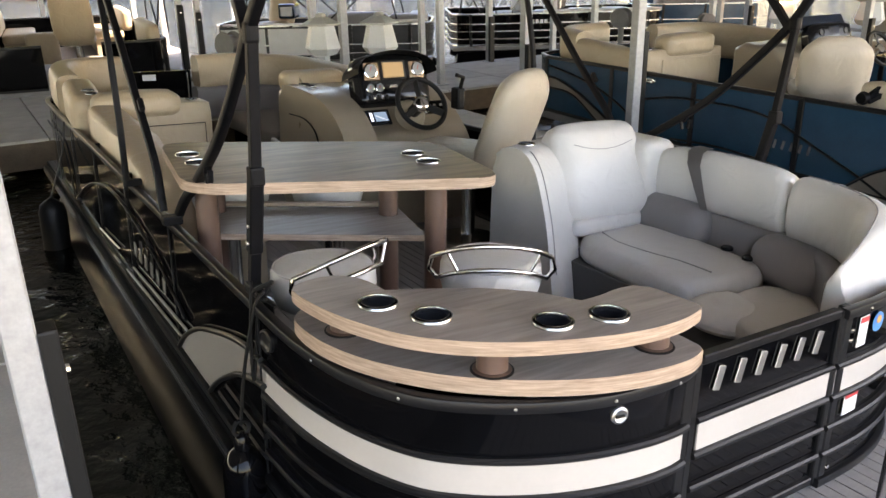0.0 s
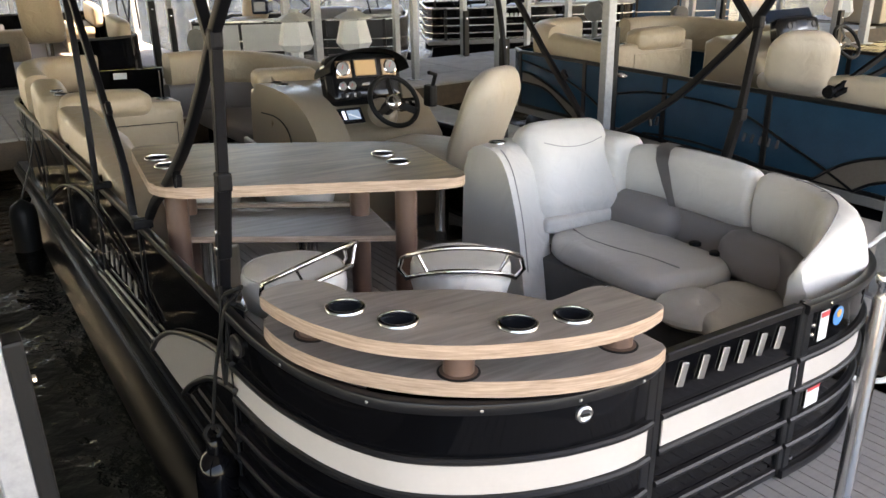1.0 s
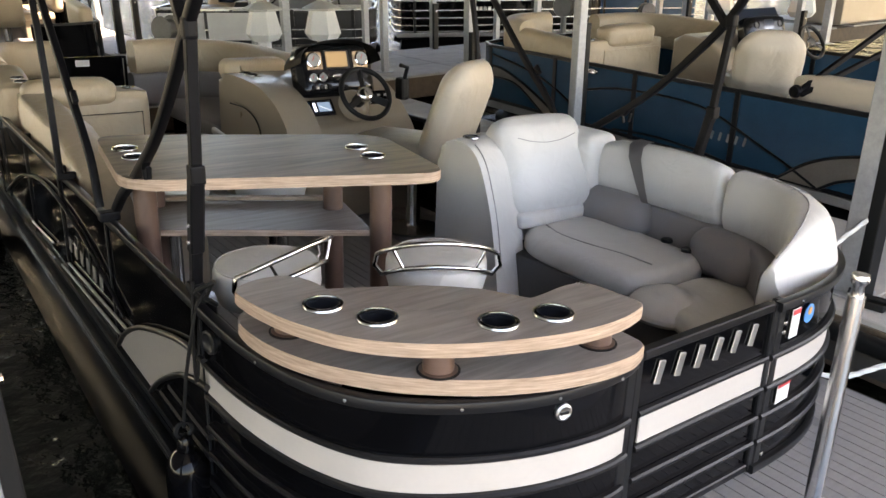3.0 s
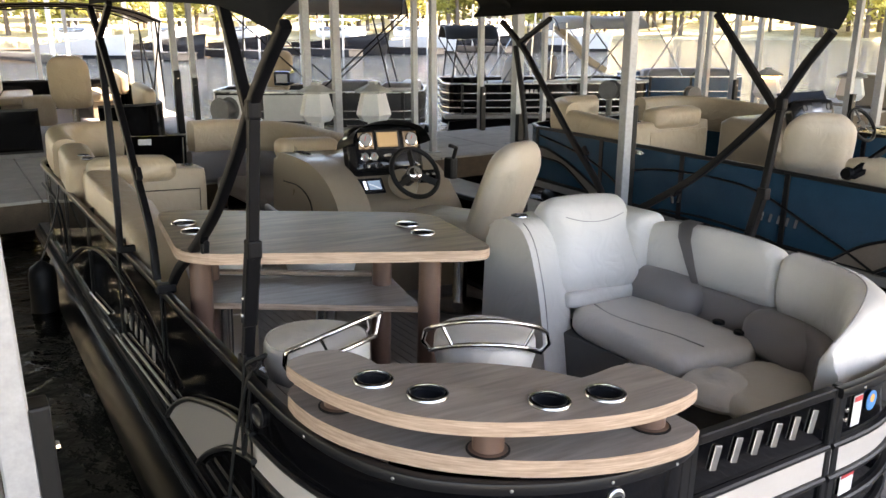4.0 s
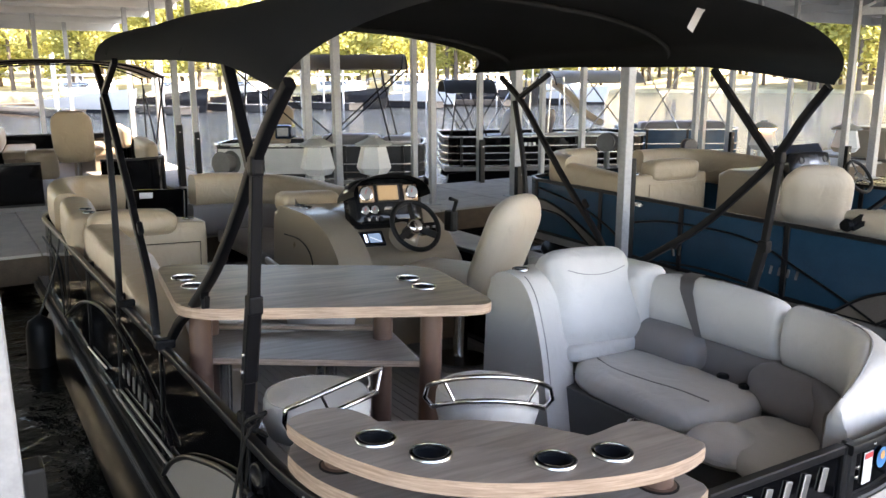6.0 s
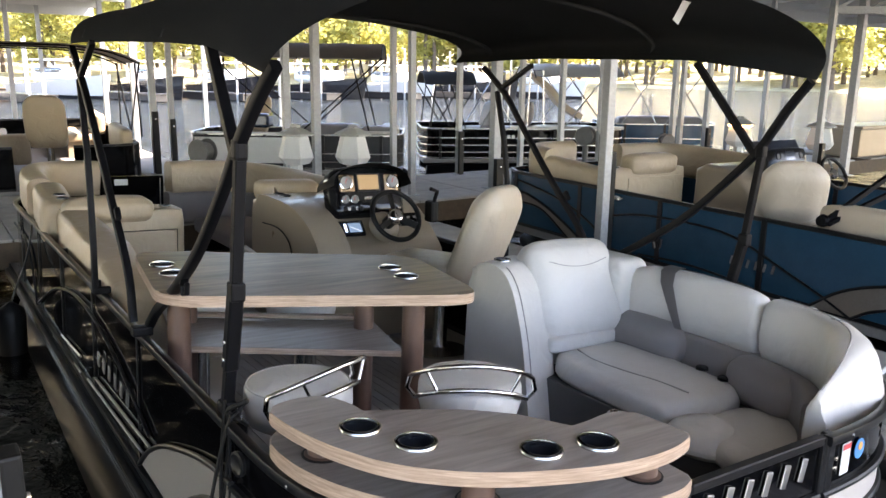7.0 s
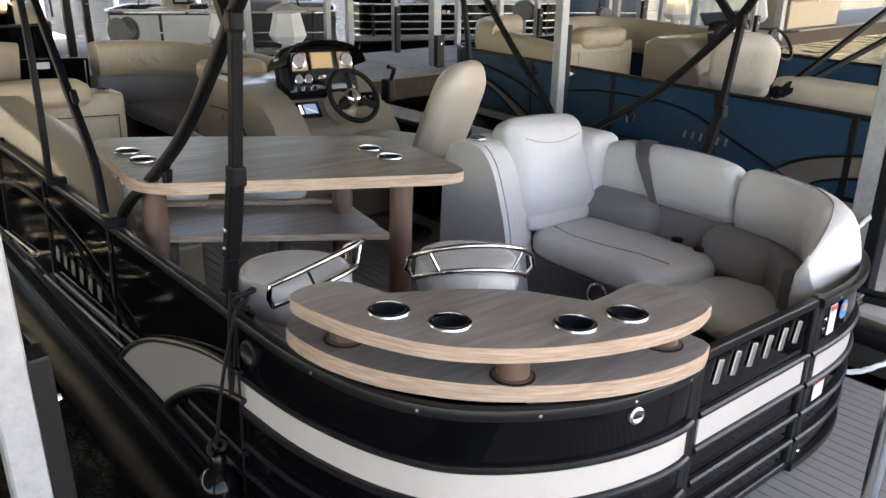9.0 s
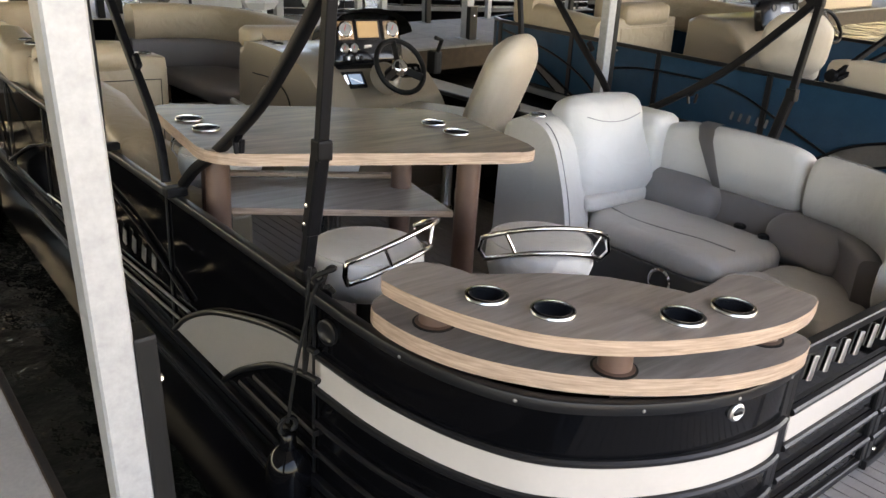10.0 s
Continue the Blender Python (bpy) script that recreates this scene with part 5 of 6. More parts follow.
def helm_seat(t, x, y, rz, seat, h=1.0, w=0.58):
    e = part("captain_seat", cushion(B(), (0.52, 0.52, 0.16), 0.06, 0.01, pose(x, y, 0.52, 0, 0, rz), 7), seat, t, smooth=60)
    part("backrest", cushion(B(), (w, 0.20, 0.80 * h), 0.17, 0.015, pose(x, y, 0, 0, 0, rz) @ pose(0, -0.30, 0.50 + 0.36 * h, 14), 11), seat, e, smooth=70)
    part("seat_post", lathe(B(), [(0.18, 0), (0.06, 0.03), (0.05, 0.46)], 12, (x, y, 0)), STEEL, e)


blue = pontoon_neighbour("blue_pontoon_boat", (4.943, -2.03, 0.09), -3.4, 9.4, 2.6, BLUE, VINYL_TAN, "blue pontoon boat with tan seats in the next slip", lounge_ends=False)
TANP = mat("taupe_swoosh", (0.33, 0.29, 0.25), 0.35, bump=0.03)


def side_panel(t, x, up, lo, m):
    """A curved panel on a fence side between two lines of (y, z), with black trim."""
    U, L = (smoothline([(x, y, z) for y, z in line], 5) for line in (up, lo))
    n = min(len(U), len(L))
    bm = B()
    a = [bm.verts.new(U[round(i * (len(U) - 1) / (n - 1))]) for i in range(n)]
    b = [bm.verts.new(L[round(i * (len(L) - 1) / (n - 1))]) for i in range(n)]
    for i in range(n - 1):
        bm.faces.new((a[i], a[i + 1], b[i + 1], b[i]))
    bmesh.ops.solidify(bm, geom=bm.faces[:], thickness=0.004)
    part("swoosh", bm, m, t, "taupe swoosh panel")
    for line in (U, L):
        part("swoosh_trim", tube(B(), line, 0.012, 6), RAIL, t)


side_panel(blue, -0.020, [(9.0, 0.40), (8.82, 0.385), (8.52, 0.305), (8.22, 0.19), (7.86, 0.03)], [(9.0, 0.285), (8.71, 0.28), (8.55, 0.25), (8.41, 0.19), (8.12, 0.03)], TANP)
side_panel(blue, -0.020, [(5.34, 0.03), (5.10, 0.20), (4.80, 0.31), (4.3, 0.40), (3.6, 0.44)], [(5.0, 0.03), (4.85, 0.12), (4.6, 0.19), (4.2, 0.26), (3.6, 0.29)], TANP)
for line in ([(7.6, 0.34), (7.2, 0.42), (6.83, 0.45), (6.3, 0.45), (5.98, 0.40), (5.60, 0.26), (5.25, 0.13), (5.0, 0.02)], [(9.0, 0.52), (8.5, 0.45), (8.1, 0.36), (7.75, 0.22), (7.5, 0.04)],
             [(7.1, 0.06), (6.6, 0.09), (6.1, 0.07), (5.7, 0.02)]):
    part("hull_line", tube(B(), smoothline([(-0.016, y, z) for y, z in line], 4), 0.011, 6), RAIL, blue)
for i in range(6):
    part("chrome_bar", box(B(), (-0.013, 6.06 - 0.078 * i, 0.23), (0.004, 0.024, 0.07), 0.002, 1, pose(0, 0, 0, 12, 0, 0)), BADGE, blue, "chrome badge bar")
part("chrome_oval", lathe(B(), [(0.055, 0), (0.05, 0.01), (0.035, 0.012), (0, 0.008)], 20, m=pose(-0.012, 7.42, 0.545, 0, -90, 0) @ Matrix.Diagonal((0.45, 1.2, 1, 1))), CHROME, blue, "chrome oval lamp")
part("bow_back", sweep(B(), smoothline([(0.14, 8.62, 0.72), (0.18, 8.9, 0.73), (0.40, 9.12, 0.74), (0.85, 9.16, 0.74)], 5), rounded(0.2, 0.36, 0.09, 4)), VINYL_TAN, blue, smooth=60)
part("side_back", sweep(B(), smoothline([(0.14, 7.72, 0.60), (0.14, 8.1, 0.63), (0.14, 8.66, 0.66)], 5), rounded(0.2, 0.34, 0.08, 4)), VINYL_TAN, blue, smooth=60)
part("bow_back", sweep(B(), smoothline([(1.55, 9.12, 0.66), (2.1, 9.08, 0.66), (2.38, 8.75, 0.65), (2.44, 8.3, 0.63), (2.44, 7.3, 0.60)], 5), rounded(0.2, 0.40, 0.08, 4)), VINYL_TAN, blue, smooth=60)
part("storage_back", cushion(B(), (1.10, 0.26, 0.74), 0.035, 0.0, pose(0.70, 7.88, 0.39), 7), VINYL_TAN, blue, smooth=60)
part("storage_door", box(B(), (0.82, 7.745, 0.42), (0.78, 0.012, 0.50), 0.006, 2), VINYL_TAN, blue)
part("back_pad", cushion(B(), (0.64, 0.24, 0.20), 0.06, 0.012, pose(0.80, 7.84, 0.79), 7), VINYL_TAN, blue, smooth=60)
for x in (0.36, 1.19):
    cup_holder(blue, x, 7.88, 0.762, 0.045, False)
part("helm_body", yz_prism(B(), [(6.85, 0.02), (6.85, 0.45), (6.95, 0.62), (7.15, 0.76), (7.5, 0.80), (7.62, 0.74), (7.64, 0.02)], 1.25, 2.35, 0.05, 3), CONSOLE, blue, smooth=60)
bd = bent_back(B(), 0.62, 0.30, 0.18)
bd.transform(pose(1.85, 7.02, 0.84, -16))
bdash = part("dash", bd, DASH, blue, smooth=60)
BM2 = pose(1.85, 7.02, 0.84, -16)
for x in (-0.18, 0.18):
    part("gauge", lathe(B(), [(0.034, 0), (0.034, 0.012), (0.028, 0.006), (0, 0.006)], 16, m=BM2 @ pose(x, -0.085, 0.05, 90)), RAIL, bdash)
part("chart_screen", box(B(), (0, 0, 0), (0.15, 0.012, 0.10), 0.004, 1), SCREEN, bdash).matrix_basis = BM2 @ pose(0, -0.088, 0.05)
part("windscreen", box(B(), (1.85, 7.12, 0.99), (0.7, 0.02, 0.14), 0.01, 2, pose(0, 0, 0, -35)), SCREEN, blue)
BW = pose(1.80, 6.42, 0.80, 58)
bw = part("steering_wheel", tube(B(), [BW @ Vector((0.16 * math.cos(i * math.pi / 12), 0.16 * math.sin(i * math.pi / 12), 0)) for i in range(24)], 0.017, 8, True), RUBBER, blue, smooth=60)
part("hub", lathe(B(), [(0.05, -0.01), (0.04, 0.012), (0, 0.016)], 16, m=BW), CHROME, bw)
for a in (90, 210, 330):
    part("spoke", tube(B(), [BW @ Vector((0, 0, 0)), BW @ Vector((0.16 * math.cos(radians(a)), 0.16 * math.sin(radians(a)), 0))], 0.010, 6), STEEL, bw)
helm_seat(blue, 0.90, 6.28, -44, VINYL_CREAM, 0.66, 0.53)
part("rear_seat_back", cushion(B(), (0.24, 1.5, 0.42), 0.08, 0.0, pose(0.30, 4.75, 0.56), 7), VINYL_CREAM, blue, smooth=60)
part("rear_seat", cushion(B(), (0.7, 1.6, 0.2), 0.08, 0.01, pose(0.75, 4.75, 0.50), 7), VINYL_CREAM, blue, smooth=60)
# its own folded frame
part("strut", flatbar(B(), (0.10, 5.36, 0.66), (1.38, 5.10, 1.40), 0.035, 0.035), STRUT, blue)
part("strut", flatbar(B(), (0.10, 5.34, 0.64), (1.38, 4.95, 1.20), 0.035, 0.035), STRUT, blue)
part("strut_end", lathe(B(), [(0.04, -0.03), (0.05, 0), (0.04, 0.03)], 12, m=pose(0.10, 5.38, 0.66, 0, 90, 0)), STRUT, blue)

GREYP = mat("charcoal_panel", (0.03, 0.03, 0.033), 0.25, bump=0.03)
NAVY = mat("navy_panel", (0.025, 0.065, 0.12), 0.25, bump=0.03)
pa = pontoon_neighbour("black_pontoon_boat", (0.12, 12.45, 0.08), -6, 6.5, 2.55, BLACK, VINYL_TAN, "black pontoon boat with tan seats and open stern gate", gap=0.38)
helm_seat(pa, 1.42, 1.9, -8, VINYL_TAN)
part("side_pad", cushion(B(), (0.5, 0.35, 0.5), 0.08, 0.0, pose(0.9, 2.6, 0.35), 7), VINYL_TAN, pa, smooth=60)
canopy(pa, -0.3, 2.75, 0.9, 4.0, 2.04, TAN_CANVAS)
pb = pontoon_neighbour("white_railed_pontoon_boat", (6.9, 11.85, 0.08), 57, 3.7, 1.85, GREYP, VINYL, "charcoal pontoon boat with pale rails and brown canopy", rails=2, lounge_ends=False)
canopy(pb, 0.0, 1.85, 0.35, 3.2, 2.17, TAN_CANVAS)
helm_seat(pb, 1.1, 2.9, 60, VINYL_TAN)
for y0, y1 in ((1.95, 2.75), (2.80, 3.55)):
    part("white_panel", box(B(), (-0.018, (y0 + y1) / 2, 0.34), (0.014, y1 - y0, 0.44), 0.004, 1), WHITE, pb, "white side panel")
part("seat_block", cushion(B(), (0.36, 0.62, 0.30), 0.09, 0.01, pose(0.26, 0.42, 0.60), 7), VINYL_DARK, pb, smooth=60)
part("seat_block", cushion(B(), (1.2, 0.34, 0.34), 0.08, 0.01, pose(1.05, 0.26, 0.56), 7), VINYL_DARK, pb, smooth=60)
part("seat_block", cushion(B(), (0.34, 1.1, 0.30), 0.08, 0.01, pose(1.5, 1.4, 0.56), 7), VINYL_DARK, pb, smooth=60)
part("rim", sweep(B(), [(-0.01, 0.06, 0.66), (-0.01, 0.74, 0.66)], rounded(0.07, 0.05, 0.015, 2)), VINYL, pb, smooth=60)
part("windscreen", box(B(), (0.9, 2.55, 0.80), (0.5, 0.3, 0.26), 0.05, 2), SCREEN, pb)
part("side_rim", sweep(B(), [(-0.01, 1.9, 0.635), (-0.01, 3.5, 0.635)], rounded(0.06, 0.03, 0.01, 2)), WHITE, pb)
pc = pontoon_neighbour("dark_railed_pontoon_boat", (11.9, 11.3, 0.08), 62, 4.15, 2.3, BLACK, VINYL, "black pontoon boat with steel rails and black canopy", rails=3, lounge_ends=False)
canopy(pc, 0.0, 2.2, 3.1, 4.1, 1.72, FABRIC)
helm_seat(pc, 0.9, 2.95, 20, VINYL_DARK, 0.8)
helm_seat(pc, 0.9, 2.2, -20, VINYL_DARK, 0.8)
part("rim", sweep(B(), [(-0.01, 0.1, 0.64), (-0.01, 2.4, 0.64)], rounded(0.08, 0.06, 0.015, 2)), VINYL, pc, smooth=60)
part("seat_block", cushion(B(), (0.6, 1.4, 0.5), 0.08, 0.01, pose(0.5, 1.2, 0.4), 7), VINYL, pc, smooth=60)
for x in (0.15, 2.2):
    for y0, y1 in ((0.4, 1.3), (1.3, 0.4), (2.3, 3.0), (3.0, 2.3)):
        part("frame_leg", tube(B(), [(x, y0, 0.6), (x, y1, 1.75)], 0.016, 6), STEEL, pc)
    part("tower_ladder", tube(B(), [(x, 2.05, 0.6), (x, 2.0, 1.75), (x, 1.75, 1.75), (x, 1.7, 0.6)], 0.018, 6), STEEL, pc)
part("slide", sweep(B(), smoothline([(1.9, 1.6, 1.62), (1.9, 1.25, 1.35), (1.9, 0.95, 1.0), (1.9, 0.5, 0.72)], 5), [(-0.22, 0.10), (-0.22, -0.02), (0.22, -0.02), (0.22, 0.10), (0.19, 0.10), (0.19, 0.02), (-0.19, 0.02), (-0.19, 0.10)]), VINYL_TAN, pc, "tan water slide", smooth=40)
canopy(pc, 0.1, 2.2, 0.1, 1.9, 1.90, WHITE, legs=False)
for i in range(4):
    part("letter_bar", box(B(), (-0.022, 2.35 + 0.085 * i, 0.46), (0.008, 0.055, 0.06)), WHITE, pc, "white registration bar")
pd = pontoon_neighbour("navy_pontoon_boat", (15.05, 11.45, 0.08), 57, 2.5, 2.2, NAVY, VINYL, "navy pontoon boat with pale rails", rails=2, lounge_ends=False)
part("seat_block", cushion(B(), (0.4, 2.0, 0.42), 0.08, 0.01, pose(0.4, 1.25, 0.56), 7), VINYL_DARK, pd, smooth=60)
for y0, y1 in ((0.3, 1.2), (1.2, 0.3), (1.4, 2.2), (2.2, 1.4)):
    part("frame_leg", tube(B(), [(0.15, y0, 0.6), (0.15, y1, 1.9)], 0.016, 6), STEEL, pd)


# ---- cruisers across the channel ----
def cruiser(at, rz, L, hullm, label):
    t = thing("motor_cruiser", (0, 0, 0), label, "boat", "cruisers across the channel", aboard=False)
    t.matrix_basis = pose(*at, 0, 0, rz) @ Matrix.Diagonal((0.9, 0.9, 0.92, 1))
    bm = B()
    rings = []
    W = L * 0.30
    for i in range(11):
        k = i / 10
        y = L * (k - 0.5)
        w = W / 2 * (1 - max(0, (k - 0.45) / 0.55) ** 2.2 * 0.97)
        zt = 0.95 + 0.95 * max(0, k - 0.1) ** 1.4
        rings.append([bm.verts.new((s * w * f, y + 0.5 * max(0, k - 0.5) * z, z)) for s, f, z in ((-1, 0.75, -0.35), (-1, 0.88, 0.25), (-1, 1.0, zt), (1, 1.0, zt), (1, 0.88, 0.25), (1, 0.75, -0.35))])
    for r0, r1 in zip(rings, rings[1:]):
        for j in range(6):
            bm.faces.new((r0[j], r0[(j + 1) % 6], r1[(j + 1) % 6], r1[j])).material_index = 1 if j in (0, 4) else 0
    bm.faces.new(rings[0][::-1])
    bm.faces.new(rings[-1])
    part("hull", bm, hullm, t, smooth=50).data.materials.append(HULLB)
    part("deckhouse", cushion(B(), (W * 0.72, L * 0.42, 0.95), 0.3, 0.0, pose(0, -0.02 * L, 1.75), 7), WHITE, t, smooth=60)
    part("cabin_glass", cushion(B(), (W * 0.735, L * 0.34, 0.42), 0.18, 0.0, pose(0, -0.02 * L, 2.0), 7), SCREEN, t, smooth=60)
    part("hardtop", cushion(B(), (W * 0.74, L * 0.36, 0.14), 0.07, 0.0, pose(0, -0.08 * L, 2.75), 7), WHITE, t, smooth=60)
    for x in (-W * 0.33, W * 0.33):
        part("pillar", flatbar(B(), (x, 0.06 * L, 2.1), (x * 0.95, -0.02 * L, 2.75), 0.06, 0.1), WHITE, t)
        part("pillar", flatbar(B(), (x, -0.22 * L, 1.6), (x * 0.95, -0.2 * L, 2.75), 0.06, 0.1), WHITE, t)
        part("bow_rail", tube(B(), [(x * 1.4, -0.05 * L, 1.9), (x * 1.2, 0.2 * L, 2.15), (x * 0.7, 0.4 * L, 2.35), (x * 0.15, 0.485 * L, 2.45)], 0.02, 6), STEEL, t)
        for k in (0.05, 0.2, 0.35):
            part("stanchion", tube(B(), [(x * (1.4 - k * 1.9), k * L, 1.5), (x * (1.4 - k * 1.9), k * L, 2.12 + k * 0.4)], 0.015, 6), STEEL, t)
    for y in (-0.1, 0.02, 0.14):
        part("porthole", lathe(B(), [(0.13, 0), (0.12, 0.02), (0, 0.02)], 14, m=pose(-W * 0.47, y * L, 0.95, 0, -90, 0)), SCREEN, t)
    return t


HULLW = mat("white_hull", (0.58, 0.58, 0.57), 0.25, var=0.04, bump=0.02, coat=0.3)
HULLB = mat("black_hull", (0.015, 0.016, 0.02), 0.2, var=0.1, bump=0.02, coat=0.3)
for x, y, rz, L, hm, label in ((9.2, 60.6, 207, 10, HULLW, "white motor cruiser berthed across the channel"), (14.4, 58.0, 194, 9, HULLB, "black-hulled motor cruiser with white deckhouse"),
                               (20.2, 59.0, 192, 9, HULLB, "black-hulled motor cruiser with white deckhouse"), (26.8, 56.6, 198, 10, HULLB, "dark motor cruiser berthed across the channel"),
                               (33.0, 56.0, 196, 9, HULLW, "white motor cruiser berthed across the channel"), (39.5, 54.5, 198, 10, HULLB, "dark motor cruiser berthed across the channel"),
                               (1.5, 61.0, 200, 10, HULLW, "white motor cruiser berthed across the channel"), (46.0, 53.0, 200, 9, HULLW, "white motor cruiser berthed across the channel")):
    cruiser((x, y, WZ), rz, L, hm, label)
fd = tagged(part("far_dock", box(box(B(), (22, 66, -0.1), (80, 2.5, 0.5)), (22, 66, 0.17), (80, 2.6, 0.04)), WOODEDGE, None), "long timber dock across the channel", "dock", kind="structure")
for i, x in enumerate((-2.5, 5.0, 11.6, 17.2, 23.2, 30.0, 36.5, 43.0)):
    FM = pose(x, 57.2 - 0.04 * i, 0, 0, 0, 16)
    fb = box(box(B(), (0, 0, -0.1), (1.3, 13, 0.40)), (0, 0, 0.14), (1.4, 13.1, 0.06))
    fb.transform(FM)
    part("finger", fb, GREYP, fd)
    for dy, dx in ((-6.0, -0.72), (-2.2, 0.72)):
        pl = lathe(B(), [(0.07, -1.2), (0.07, 3.4)], 8, (dx, dy, 0))
        pl.transform(FM)
        part("pile", pl, GALV, fd)


# ---- far shore ----
def shore_h(az, r):
    base = 135 - 15 * max(0, math.sin(radians(az)))
    d = r - base
    return WZ + (-1.5 if d < 0 else 0.3 + d * 0.06 + 0.0003 * d * d) + 0.8 * noise.noise(Vector((r * 0.06, az * 0.12, 0))) * min(1, max(0, d / 8))


bm = B()
g = []
for i in range(61):
    az = -25 + 125 * i / 60
    g.append([bm.verts.new((r * math.sin(radians(az)), r * math.cos(radians(az)), shore_h(az, r))) for r in (112, 116, 120, 124, 128, 132, 136, 140, 146, 155, 168, 185, 210, 250, 320)])
for i in range(60):
    for j in range(14):
        bm.faces.new((g[i][j], g[i][j + 1], g[i + 1][j + 1], g[i + 1][j]))
LITTER = mat("leaf_litter_ground", (0.42, 0.37, 0.24), 0.9, var=0.4, scale=0.5, grain=4, bump=0.5)
tagged(part("shore", bm, LITTER, None, smooth=60), "leaf-strewn wooded lake shore", "ground", kind="structure")

BARK = mat("grey_bark", (0.13, 0.10, 0.08), 0.9, var=0.3, scale=3, grain=20, bump=0.5)
LEAF = bpy.data.materials.new("spring_leaves")
LEAF.use_nodes = True
_l = LEAF.node_tree
_lb = _l.nodes["Principled BSDF"]
_lo = _l.nodes.new("ShaderNodeObjectInfo")
_lg = _l.nodes.new("ShaderNodeNewGeometry")
_la = _l.nodes.new("ShaderNodeMath")
_la.operation = "MULTIPLY_ADD"
_la.inputs[1].default_value = 0.6
_lm = _l.nodes.new("ShaderNodeMath")
_lm.operation = "MULTIPLY"
_lm.inputs[1].default_value = 0.4
_lr = _l.nodes.new("ShaderNodeValToRGB")
_lr.color_ramp.elements[0].color, _lr.color_ramp.elements[1].color = (0.27, 0.28, 0.08, 1), (0.60, 0.56, 0.19, 1)
_l.links.new(_lo.outputs["Random"], _lm.inputs[0])
_l.links.new(_lg.outputs["Random Per Island"], _la.inputs[0])
_l.links.new(_lm.outputs[0], _la.inputs[2])
_l.links.new(_la.outputs[0], _lr.inputs["Fac"])
_l.links.new(_lr.outputs["Color"], _lb.inputs["Base Color"])
_lb.inputs["Roughness"].default_value = 0.6
_tr = _l.nodes.new("ShaderNodeBsdfTranslucent")
_mx = _l.nodes.new("ShaderNodeMixShader")
_mx.inputs[0].default_value = 0.5
_l.links.new(_lr.outputs["Color"], _tr.inputs["Color"])
_l.links.new(_lb.outputs[0], _mx.inputs[1])
_l.links.new(_tr.outputs[0], _mx.inputs[2])
_l.links.new(_mx.outputs[0], _l.nodes["Material Output"].inputs["Surface"])


def tree_meshes(seed):
    rng = random.Random(seed)
    h = 9 + 4 * rng.random()
    tb = tube(B(), [(0, 0, -0.5), (0.1, 0, h * 0.3), (0.05, 0.1, h * 0.65), (0, 0.1, h)], [0.22, 0.17, 0.11, 0.03], 7)
    tips = []
    for k in range(13):
        z = h * (0.16 + 0.80 * k / 13)
        a = rng.random() * 6.28
        ln = (1.2 + 2.2 * rng.random()) * (1.15 - 0.7 * k / 13)
        e = Vector((math.cos(a) * ln, math.sin(a) * ln, z + 0.5 + 0.5 * rng.random()))
        tube(tb, [(0.05, 0.05, z), ((0.05 + e.x) / 2, e.y / 2, z + 0.15), e], [0.06, 0.04, 0.015], 5)
        tips += [e, (e + Vector((0, 0, z))) / 2 + Vector((0, 0, 0.2))]
    trunk = bpy.data.meshes.new("trunk")
    tb.to_mesh(trunk)
    tb.free()
    trunk.materials.append(BARK)
    vs, fs = [], []
    for e in tips:
        for _ in range(70):
            c = e + Vector((rng.gauss(0, 0.62), rng.gauss(0, 0.62), rng.gauss(0, 0.42)))
            u = Vector((rng.gauss(0, 1), rng.gauss(0, 1), rng.gauss(0, 0.6))).normalized()
            w = u.orthogonal().normalized()
            s = 0.15 + 0.17 * rng.random()
            b0 = len(vs)
            vs += [c - u * s, c + w * s * 0.6, c + u * s, c - w * s * 0.6]
            fs.append((b0, b0 + 1, b0 + 2, b0 + 3))
    crown = bpy.data.meshes.new("crown")
    crown.from_pydata([tuple(v) for v in vs], [], fs)
    crown.materials.append(LEAF)
    return trunk, crown


KINDS = [tree_meshes(s) for s in range(5)]
rng = random.Random(7)
for k in range(170):
    az = -8 + 82 * ((k * 0.618034) % 1)
    r = 137 - 15 * max(0, math.sin(radians(az))) + 60 * rng.random() ** 1.3
    tr, cr = KINDS[k % 5]
    t = thing("shore_tree", (r * math.sin(radians(az)), r * math.cos(radians(az)), shore_h(az, r) - 0.1), "tall shore tree in yellow-green spring leaf", "tree", "shore trees", rz=rng.random() * 360, aboard=False)
    sc = 1.25 + 0.7 * rng.random()
    for nm, me in (("trunk", tr), ("crown", cr)):
        o = new(nm, me)
        o.parent = t
        o.scale = (sc, sc, sc)

# ---- on the swim platform and alongside ----
pole = thing("aluminium_pole", (1.87, 1.06, DK), "polished aluminium tow pole standing on the swim platform", "pole")
part("shaft", lathe(B(), [(0.05, 0), (0.05, 0.01), (0.024, 0.02), (0.024, 0.90)], 24), POLISHED, pole, smooth=40)
part("cap", lathe(B(), [(0.018, 0.90), (0.015, 0.93), (0.024, 0.942), (0.026, 0.952), (0.023, 0.963), (0, 0.967)], 24), POLISHED, pole, smooth=60)


